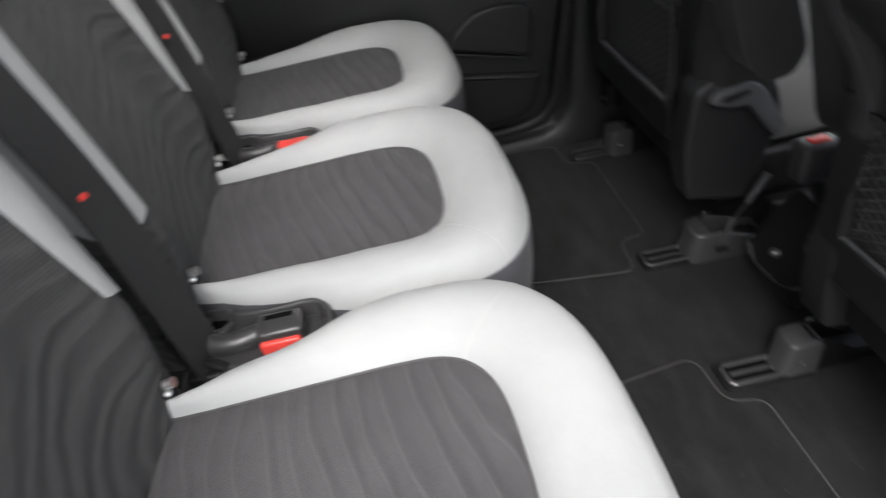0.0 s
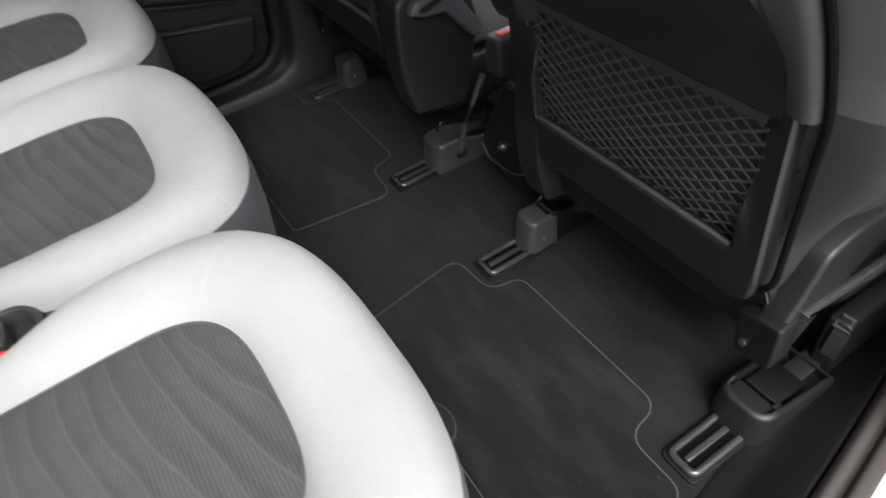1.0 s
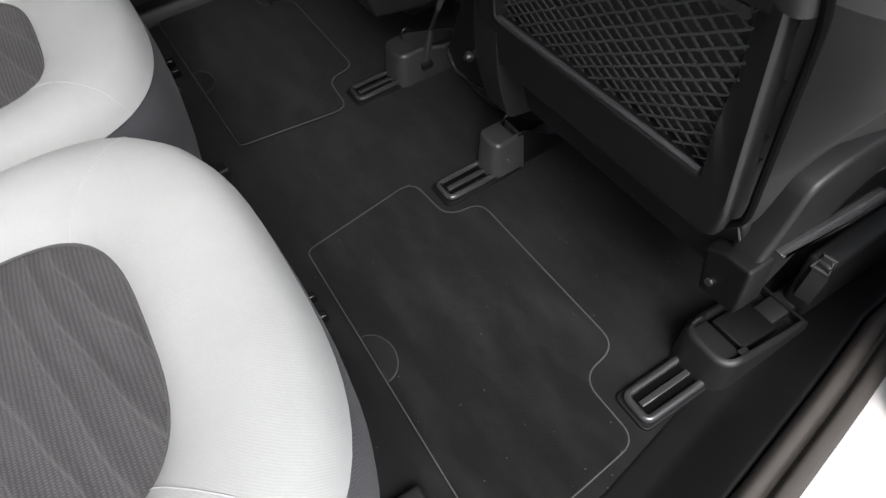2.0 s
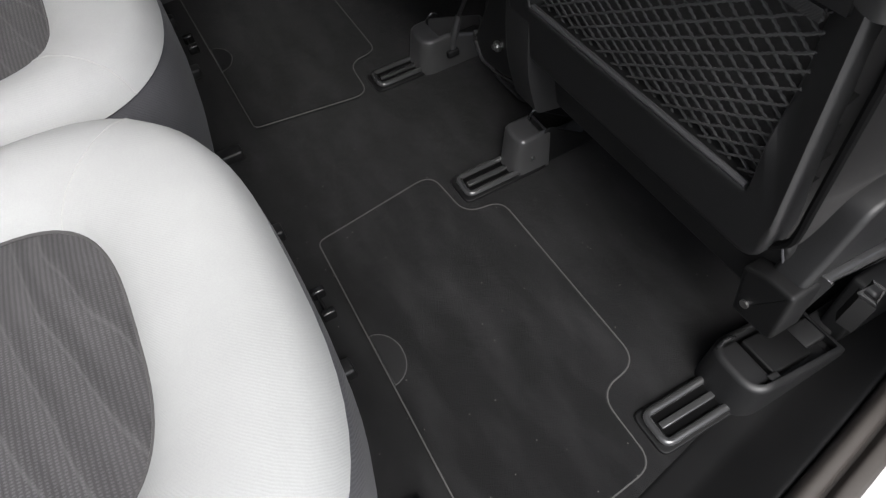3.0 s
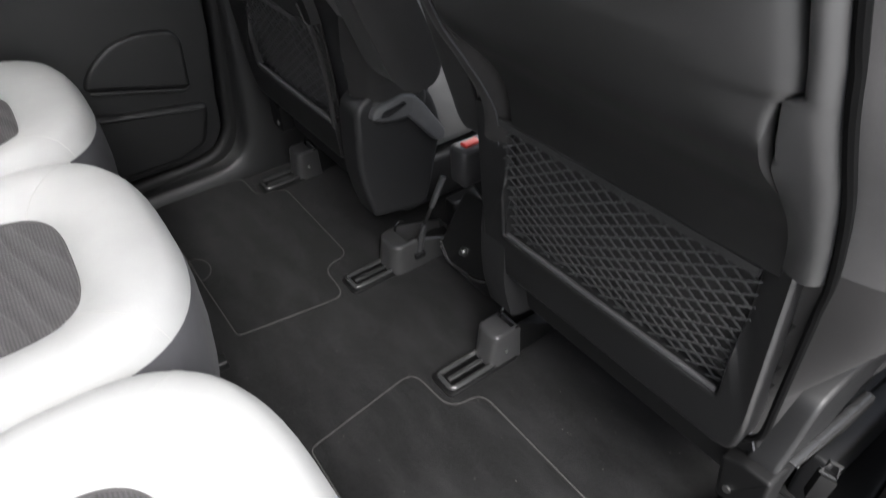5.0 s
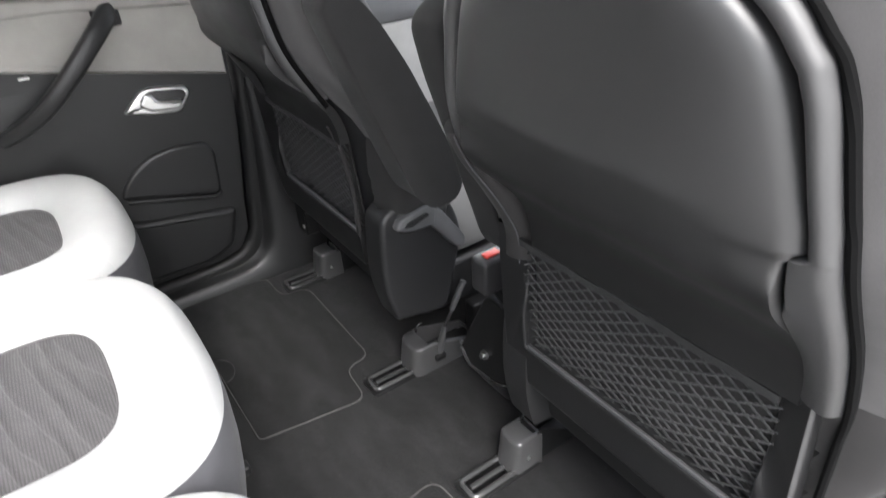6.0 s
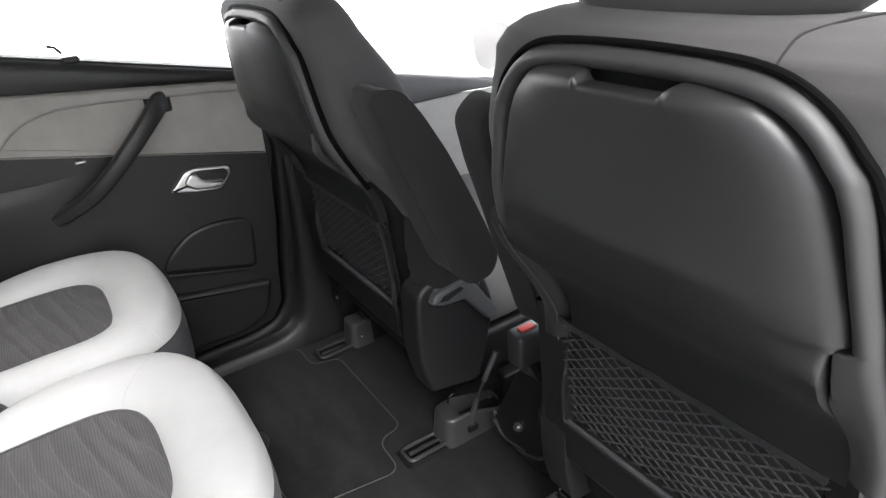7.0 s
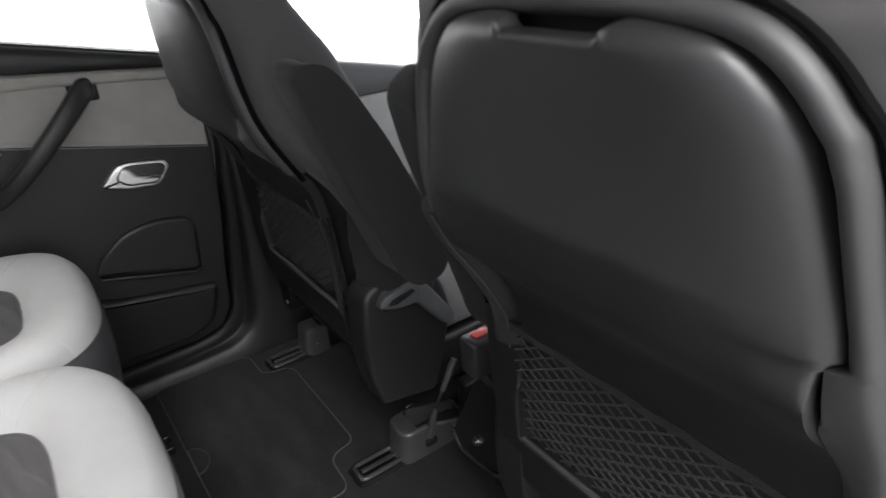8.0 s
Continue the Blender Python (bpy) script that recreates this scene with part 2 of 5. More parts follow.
def smooth_line(pts, n=6):
    """Points of a curve through pts."""
    p = [Vector(pts[0])] + [Vector(q) for q in pts] + [Vector(pts[-1])]
    out = []
    for i in range(1, len(p) - 2):
        for k in range(n):
            f = k / n
            out.append(0.5 * (2 * p[i] + (p[i + 1] - p[i - 1]) * f + (2 * p[i - 1] - 5 * p[i] + 4 * p[i + 1] - p[i + 2]) * f**2
                              + (3 * p[i] - p[i - 1] - 3 * p[i + 1] + p[i + 2]) * f**3))
    out.append(p[-2])
    return out


def box(x0, x1, y0, y1, z0, z1, r=0.004):
    """A block with rounded edges."""
    bm = bmesh.new()
    bmesh.ops.create_cube(bm, size=1, matrix=Matrix.LocRotScale(((x0 + x1) / 2, (y0 + y1) / 2, (z0 + z1) / 2), None, (x1 - x0, y1 - y0, z1 - z0)))
    if r:
        bmesh.ops.bevel(bm, geom=bm.edges, offset=r, segments=3, affect="EDGES", profile=0.5)
    return bm


def along(table, x):
    """A value between the rows (x, value) of a table, eased."""
    if x <= table[0][0]:
        return table[0][1]
    for (a, p), (b, q) in zip(table, table[1:]):
        if x <= b:
            f = (x - a) / (b - a)
            return p + (q - p) * f
    return table[-1][1]


def bent(table, x, w=0.012):
    """along(), with its bends softened over w."""
    return sum(along(table, x + d * w) for d in (-1.5, -1, -0.5, 0, 0.5, 1, 1.5)) / 7


def joined(*bms):
    out = bmesh.new()
    for b in bms:
        me = bpy.data.meshes.new("piece")
        b.to_mesh(me)
        b.free()
        out.from_mesh(me)
        bpy.data.meshes.remove(me)
    return out


# ---- setting: ground, car body, floor ----
tagged(part("ground", box(-60, 60, -60, 60, -0.42, -0.40, 0), GROUND), "pale concrete yard under the parked car", "ground", kind="structure")

FLOOR_Y = (-0.70, 0.665)
tagged(part("floor", box(-1.0, 1.0, *FLOOR_Y, -0.06, 0.0, 0), CARPET), "black felt carpet on the flat cabin floor", "carpet", kind="structure")


# belt line of the far side falls gently towards the nose
def sill_z(x):
    return 0.7075 - 0.22 * x


DOOR_Y = 0.69


def wall_panel(name, outline, y, depth, material, parent, label="", edge=0.004):
    """A plate on the far side wall; outline in (x, z), standing out towards the cabin."""
    return part(name, slab(outline, lambda u, v, w: (u, y - w, v), depth, edge), material, parent, label)


# far rear door with its trim
door = empty("door_1", pose(0, 0, 0), "closed rear door with black and pale grey trim", "door", kind="structure")
EDGE = [(-0.12, 0.07), (-0.06, 0.085), (-0.029, 0.13), (-0.021, 0.21), (0.0, 0.34), (0.016, 0.50)]
wall_panel("door_panel", fillet([(-1.15, 0.07)] + EDGE + [(0.02, sill_z(0.02)), (-1.15, sill_z(-1.15))], 0.012), DOOR_Y + 0.06, 0.06, TRIM, door)


def split_z(x):
    return 0.5165 - 0.218 * x


def cap_z(x):
    return 0.6846 - 0.112 * x


card = [(-1.14, split_z(-1.14)), (0.008, split_z(0.008)), (0.012, cap_z(0.012)), (-1.14, cap_z(-1.14))]
wall_panel("card", fillet(card, 0.004), DOOR_Y + 0.002, 0.008, CARD, door, "pale grey vinyl upper door card")
# raised swage across the card, from the cap down towards the armrest
swage = [(-1.14, 0.60), (-0.56, 0.600), (-0.492, 0.628), (-0.462, 0.660), (-0.425, 0.682), (-0.378, 0.693), (-0.276, 0.690), (-0.167, 0.679), (0.008, 0.662), (0.010, cap_z(0.01) - 0.002), (-1.14, cap_z(-1.14) - 0.002)]
wall_panel("card_swage", fillet(swage, 0.03), DOOR_Y - 0.005, 0.009, CARD, door, "", 0.007)
rows = []
for k in range(25):
    x = -1.15 + 1.17 * k / 24
    lo, hi = cap_z(x), sill_z(x) - 0.004
    hi = max(hi, lo + 0.012)
    h = hi - lo
    rows.append([(x, DOOR_Y + 0.06, lo), (x, DOOR_Y - 0.006, lo), (x, DOOR_Y - 0.012, lo + 0.003), (x, DOOR_Y - 0.016, lo + 0.3 * h), (x, DOOR_Y - 0.016, lo + 0.65 * h), (x, DOOR_Y - 0.011, hi - 0.10 * h),
                 (x, DOOR_Y - 0.002, hi - 0.01 * h), (x, DOOR_Y + 0.010, hi), (x, DOOR_Y + 0.06, hi)])
part("window_ledge", rings(rows), TRIM, door, "black soft window ledge")
# armrest bulge and map pocket below the card
rows = []
for k in range(21):
    x = -1.14 + 0.80 * k / 20
    a = min(1.0, max(0.0, (-0.34 - x) / 0.30))
    a = 0.030 * a * a * (3 - 2 * a)
    up = 0.012 * min(1.0, max(0.0, (-0.45 - x) / 0.2))
    rows.append([(x, DOOR_Y + 0.02, 0.556 + up), (x, DOOR_Y - 0.45 * a, 0.560 + up), (x, DOOR_Y - 0.85 * a, 0.550 + up), (x, DOOR_Y - a, 0.530), (x, DOOR_Y - 0.92 * a, 0.500), (x, DOOR_Y - 0.62 * a, 0.450),
                 (x, DOOR_Y - 0.25 * a, 0.400), (x, DOOR_Y + 0.004, 0.360), (x, DOOR_Y + 0.02, 0.350)])
part("armrest", rings(rows), TRIM, door, "black moulded door armrest")
low = [(-1.14, 0.10), (-0.14, 0.085), (-0.075, 0.11), (-0.055, 0.17), (-0.046, 0.205), (-0.245, 0.236), (-0.42, 0.30), (-1.14, 0.40)]
wall_panel("map_pocket", fillet(low, 0.02), DOOR_Y, 0.016, TRIM, door, "", 0.012)
emb = [(-0.278, 0.300), (-0.268, 0.326), (-0.242, 0.353), (-0.202, 0.379), (-0.142, 0.390), (-0.074, 0.378), (-0.060, 0.352), (-0.070, 0.255), (-0.084, 0.250)]
wall_panel("speaker_panel", fillet(emb, [0.01, 0.02, 0.02, 0.02, 0.03, 0.02, 0.02, 0.012, 0.01]), DOOR_Y, 0.010, TRIM, door, "", 0.008)
part("pocket_lip", tube([(-0.268, DOOR_Y - 0.006, 0.292), (-0.18, DOOR_Y - 0.012, 0.272), (-0.085, DOOR_Y - 0.010, 0.247), (-0.070, DOOR_Y - 0.004, 0.252)], 0.004), TRIM, door)

# satin inside release with its lever in a black cup
ring = fillet([(-0.217, 0.480), (-0.176, 0.520), (-0.148, 0.521), (-0.087, 0.511), (-0.079, 0.496), (-0.106, 0.459), (-0.163, 0.465)], [0.004, 0.014, 0.01, 0.012, 0.012, 0.016, 0.01])
bezel = wall_panel("release_bezel", ring, DOOR_Y, 0.010, SATIN, door, "satin chrome bezel of the door release", 0.004)
hole = fillet([(-0.186, 0.493), (-0.168, 0.514), (-0.150, 0.515), (-0.093, 0.506), (-0.087, 0.494), (-0.110, 0.467), (-0.166, 0.473)], 0.009)
wall_panel("release_cup", hole, DOOR_Y - 0.004, 0.0072, GLOSS, door, "black recess", 0.001)
lever = fillet([(-0.187, 0.492), (-0.172, 0.5125), (-0.157, 0.510), (-0.148, 0.492), (-0.100, 0.484), (-0.111, 0.468), (-0.166, 0.474)], [0.008, 0.008, 0.006, 0.01, 0.005, 0.006, 0.01])
wall_panel("release_lever", lever, DOOR_Y - 0.009, 0.010, SATIN, door, "satin chrome lever", 0.005)
# slanting grab handle, standing off the card
grab = smooth_line([(-0.182, DOOR_Y + 0.004, 0.676), (-0.197, DOOR_Y - 0.030, 0.672), (-0.232, DOOR_Y - 0.047, 0.640), (-0.292, DOOR_Y - 0.053, 0.584), (-0.350, DOOR_Y - 0.046, 0.534), (-0.402, DOOR_Y - 0.022, 0.500), (-0.436, DOOR_Y + 0.002, 0.482)], 7)
bar = []
for i, p in enumerate(grab):
    f = i / (len(grab) - 1)
    wide, deep = 0.0195 - 0.006 * f, 0.0125 + 0.003 * math.sin(math.pi * f)
    d = (grab[min(i + 1, len(grab) - 1)] - grab[max(i - 1, 0)]).normalized()
    across = d.cross(Vector((0, -1, 0))).normalized()
    out = across.cross(d).normalized()
    bar.append([p + across * wide * math.copysign(abs(math.cos(a)) ** 0.55, math.cos(a)) + out * deep * math.copysign(abs(math.sin(a)) ** 0.7, math.sin(a)) for a in (k * math.tau / 20 for k in range(20))])
part("grab_handle", rings(bar), SHELL, door, "black moulded grab handle")
part("handle_foot", box(-0.218, -0.166, DOOR_Y - 0.010, DOOR_Y + 0.002, 0.650, 0.690, 0.006), TRIM, door)
part("window_switch", box(-0.372, -0.352, DOOR_Y - 0.016, DOOR_Y - 0.004, 0.586, 0.591, 0.002), SATIN, door, "small satin window switch")
# side blind hook on the ledge
hook = tube([(-0.352, DOOR_Y + 0.012, 0.806), (-0.340, DOOR_Y + 0.012, 0.803), (-0.330, DOOR_Y + 0.012, 0.790)], 0.0028, 6)
part("blind_hook", joined(box(-0.335, -0.305, DOOR_Y - 0.004, DOOR_Y + 0.014, 0.772, 0.784, 0.003), hook), TRIM, door, "small black window blind hook")

# glass and frames of the far side
window = empty("window_1", pose(0, 0, 0), "clear rear side window over the door", "window", kind="structure")
pane = part("pane", slab([(-1.15, sill_z(-1.15) - 0.02), (0.05, sill_z(0.05) - 0.02), (0.05, 1.16), (-1.15, 1.16)], lambda u, v, w: (u, DOOR_Y + 0.03 - w, v), 0.004, 0.001), GLASS, window)
pane.visible_shadow = False
window = empty("window_2", pose(0, 0, 0), "clear front side window", "window", kind="structure")
pane = part("pane", slab([(0.13, sill_z(0.13) - 0.02), (1.2, sill_z(1.2) - 0.02), (1.0, 0.95), (0.75, 1.16), (0.13, 1.16)], lambda u, v, w: (u, DOOR_Y + 0.03 - w, v), 0.004, 0.001), GLASS, window)
pane.visible_shadow = False

tagged(part("wall_far", box(-1.15, 1.25, DOOR_Y + 0.062, DOOR_Y + 0.09, -0.1, 0.44, 0), TRIM), "dark inner side of the body shell", "wall", kind="structure")
# far centre pillar with its flared foot, the step trim and the front door card
jamb = [(-1.0, -0.01), (0.19, -0.01), (0.15, 0.72), (0.14, 1.16), (0.055, 1.16), (0.028, 0.70), (0.024, 0.50), (0.008, 0.34), (-0.013, 0.21), (-0.021, 0.125), (-0.055, 0.078), (-0.12, 0.062), (-1.0, 0.062)]
tagged(wall_panel("pillar_trim", fillet(jamb, [0, 0, 0.01, 0, 0, 0.05, 0.05, 0.05, 0.04, 0.03, 0.03, 0.05, 0]), DOOR_Y + 0.061, 0.066, MATTE, None, "", 0.014), "black trim of the centre pillar and door step", "pillar trim", kind="structure")
# step trim: a ledge along the door's foot that sweeps up into the pillar
gap = smooth_line([(-1.0, 0.694, 0.060), (-0.6, 0.694, 0.060), (-0.3, 0.694, 0.060), (-0.12, 0.694, 0.062), (-0.055, 0.694, 0.079), (-0.021, 0.694, 0.127), (-0.011, 0.694, 0.21), (0.009, 0.694, 0.34), (0.025, 0.694, 0.50)], 6)
brow = smooth_line([(-1.0, 0.662, 0.034), (-0.6, 0.662, 0.034), (-0.3, 0.662, 0.034), (-0.12, 0.661, 0.034), (-0.030, 0.660, 0.046), (0.014, 0.660, 0.096), (0.028, 0.664, 0.20), (0.040, 0.670, 0.34), (0.046, 0.678, 0.50)], 6)
base = smooth_line([(-1.0, 0.649, 0.0), (-0.6, 0.649, 0.0), (-0.3, 0.649, 0.0), (-0.12, 0.648, 0.0), (0.0, 0.646, 0.0), (0.10, 0.645, 0.0), (0.20, 0.652, 0.10), (0.20, 0.667, 0.34), (0.19, 0.678, 0.50)], 6)
rows = []
for p, q, r in zip(gap, brow, base):
    scoop = [p + (q - p) * f + Vector((0, 0.010 * math.sin(math.pi * f), -0.006 * math.sin(math.pi * f))) for f in (0, 0.2, 0.4, 0.6, 0.8, 0.93)]
    drop = [q + (r - q) * f + Vector((0, -0.004 * math.sin(math.pi * f), 0)) for f in (0.06, 0.2, 0.5, 1.0)]
    back = [(r.x, 0.70, r.z), (p.x, 0.70, p.z)]
    rows.append(scoop + drop + back)
tagged(part("step_trim", rings(rows), TRIM), "black plastic step trim below the far door, sweeping up into the pillar", "sill trim", kind="structure")

fdoor = empty("door_2", pose(0, 0, 0), "front door with pale grey card, seen between the seats", "door", kind="structure")
wall_panel("door_panel", [(0.181, 0.0), (1.25, 0.0), (1.25, sill_z(1.25) - 0.04), (0.181, sill_z(0.181) - 0.04)], DOOR_Y + 0.06, 0.06, TRIM, fdoor)
wall_panel("card", [(0.195, 0.30), (1.2, 0.22), (1.2, 0.43), (0.74, 0.538), (0.55, 0.546), (0.195, 0.548)], DOOR_Y + 0.002, 0.012, WHITE_CARD, fdoor, "off-white vinyl door card")
rows = []
for k in range(23):
    x = 0.192 + 1.058 * k / 22
    lo, hi = along([(0.192, 0.552), (0.55, 0.550), (0.74, 0.541), (1.25, 0.425)], x), sill_z(x) + 0.002
    h = max(hi - lo, 0.012)
    rows.append([(x, DOOR_Y + 0.058, lo), (x, DOOR_Y - 0.006, lo), (x, DOOR_Y - 0.010, lo + 0.2 * h), (x, DOOR_Y - 0.008, lo + 0.6 * h), (x, DOOR_Y, lo + 0.85 * h), (x, DOOR_Y + 0.012, lo + 0.97 * h), (x, DOOR_Y + 0.024, lo + h), (x, DOOR_Y + 0.058, lo + h)])
part("window_ledge", rings(rows), LEDGE, fdoor, "mid-grey soft window ledge")

# wing mirror outside the front window
mirror = empty("wing_mirror", pose(0.86, 0.88, 0.60), "pale wing mirror outside the front window", "mirror")
mo = fillet([(-0.09, -0.07), (0.10, -0.06), (0.11, 0.06), (-0.06, 0.09), (-0.10, 0.03)], 0.05, 8)
part("housing", slab(mo, lambda u, v, w: (w - 0.03, u, v), 0.07, 0.03, 5), PAINT, mirror)
part("mirror_arm", tube([(0.0, -0.15, -0.05), (0.0, -0.10, -0.04), (0.0, -0.05, -0.02)], 0.02), TRIM, mirror)

# body shell that closes the cabin: roof, front, rear, near side
# unseen roof opening, added to let light down onto the rear seats
roof = joined(box(-1.5, -0.82, -0.64, 0.80, 1.16, 1.20, 0), box(-0.42, 0.75, -0.64, 0.80, 1.16, 1.20, 0), box(-0.82, -0.42, -0.64, -0.48, 1.16, 1.20, 0), box(-0.82, -0.42, 0.04, 0.80, 1.16, 1.20, 0))
tagged(part("ceiling", roof, LINER), "unseen grey cloth headliner round an opening added for light", "ceiling", kind="structure")
window = empty("added_roof_window", pose(0, 0, 0), "unseen glass roof panel, added to light the rear seats", "window", kind="structure")
pane = part("pane", box(-0.84, -0.40, -0.50, 0.06, 1.202, 1.207, 0), GLASS, window)
pane.visible_shadow = False
tagged(part("wall_rear", box(-1.56, -1.50, -0.80, 0.80, -0.1, 0.98, 0.01), TRIM), "black trim behind the rear seats", "wall", kind="structure")
tagged(part("wall_front", box(1.28, 1.36, -0.80, 0.80, -0.1, 0.52, 0.03), TRIM), "black dashboard ahead of the front seats", "dashboard", kind="structure")
tagged(part("wall_far_rear", box(-1.56, -1.152, 0.69, 0.78, -0.1, 1.16, 0.01), TRIM), "black rear quarter trim", "wall", kind="structure")
tagged(part("wall_near_rear", box(-1.56, -0.98, -0.80, -0.70, -0.1, 1.16, 0.02), TRIM), "black rear quarter trim beside the open doorway", "wall", kind="structure")
for y, n in ((0.72, "windscreen_post"), (-0.72, "windscreen_post")):
    tagged(part(n, tube(smooth_line([(1.30, y, 0.42), (1.02, y, 0.78), (0.74, y * 0.95, 1.16)], 5), 0.022, 10), TRIM), "slim black windscreen pillar trim", "pillar", kind="structure")

# near doorway: step trim, painted sill, centre pillar
sill = empty("sill_near", pose(0, 0, 0), "near door sill with black step and white paint", "door sill", kind="structure")


def swept(profile, xs, turn):
    """A profile of (y, z) carried along x, its y shifted by turn(x)."""
    return rings([[(x, y + turn(x), z) for y, z in profile] for x in xs])


def flare(x):
    return along([(-1.1, -0.03), (-0.1, -0.014), (0.05, 0.014), (0.15, 0.033), (0.21, 0.045), (0.30, 0.064), (0.45, 0.075), (1.2, 0.075)], x)


XS = [-1.1 + 0.05 * k for k in range(47)]
part("step_trim", swept(fillet([(-0.66, -0.03), (-0.66, 0.001), (-0.700, 0.006), (-0.742, 0.026), (-0.762, 0.034), (-0.768, -0.03)], 0.008), XS, flare), STEP, sill, "black plastic step trim")
part("door_seal", swept(fillet([(-0.764, -0.02), (-0.764, 0.038), (-0.772, 0.049), (-0.783, 0.046), (-0.787, 0.034), (-0.791, 0.034), (-0.795, 0.047), (-0.808, 0.046), (-0.816, 0.028), (-0.812, -0.02)], [0.004, 0.006, 0.006, 0.005, 0.001, 0.001, 0.005, 0.006, 0.006, 0.004]), XS, flare), SEAL, sill, "taupe rubber door seal")
part("painted_sill", swept(fillet([(-0.809, -0.36), (-0.809, 0.020), (-0.82, 0.022), (-0.87, 0.006), (-0.90, -0.05), (-0.91, -0.36)], 0.02), XS, flare), PAINT, sill, "white painted outer sill")
near = [(0.22, -0.06), (0.48, -0.06), (0.46, 0.6), (0.42, 1.16), (0.30, 1.16), (0.26, 0.7), (0.22, 0.35)]
tagged(part("pillar_near", slab(fillet(near, 0.02), lambda u, v, w: (u, -0.850 + w, v), 0.06, 0.015), MATTE), "black trim of the near centre pillar", "pillar trim", kind="structure")
tagged(part("wall_near_front", box(0.46, 1.3, -0.86, -0.78, -0.1, 0.58, 0.02), TRIM), "black near front door lining", "wall", kind="structure")

# bright yard beyond the far windows
far = part("backdrop", slab([(-9, -0.4), (12, -0.4), (12, 6), (-9, 6)], lambda u, v, w: (u, 9.0 - w, v), 0.02, 0.002), BACKDROP)
tagged(far, "bright overcast distance beyond the windows", "backdrop", kind="structure")

# ---- rear seats ----
SEATS_Y = (-0.465, -0.003, 0.457)


def rim_line(back, x0, length, amp, power, side, n1=16, n2=16):
    """Plan outline from the back edge along one side, round the front and back again: (x, y) and the spine point."""
    pts = []
    for k in range(n1):
        x = back + (x0 - back) * k / n1
        pts.append((x, side(x)))
    for k in range(n2 + 1):
        a = k / n2 * math.pi / 2
        pts.append((x0 + length * max(math.sin(a), 0.0) ** (2 / power), amp * max(math.cos(a), 0.0) ** (2 / power)))
    full = pts + [(x, -y) for x, y in pts[-2::-1]]
    return [(x, y, min(x, x0)) for x, y in full]


OUT = rim_line(-0.77, -0.46, 0.167, 0.230, 2.95, lambda x: bent([(-0.80, 0.138), (-0.745, 0.144), (-0.695, 0.167), (-0.675, 0.179), (-0.64, 0.186), (-0.60, 0.193), (-0.565, 0.212), (-0.53, 0.228), (-0.49, 0.230)], x))
INS = rim_line(-0.77, -0.505, 0.102, 0.133, 3.2, lambda x: 0.133)
# cushion crest between the centre panel and the outer edge
CREST = [(0, 0.380), (0.06, 0.390), (0.18, 0.401), (0.36, 0.409), (0.55, 0.412), (0.72, 0.410), (0.86, 0.403), (0.95, 0.390), (1.0, 0.376)]


def crest_point(i, w):
    (a, b, _), (c, d, _) = INS[i], OUT[i]
    sag = 0.020 * min(1.0, max(0.0, (-0.50 - (a + c) / 2) / 0.20)) * min(1.0, 0.35 + w)
    return (a + (c - a) * w, b + (d - b) * w, along(CREST, w) - sag)


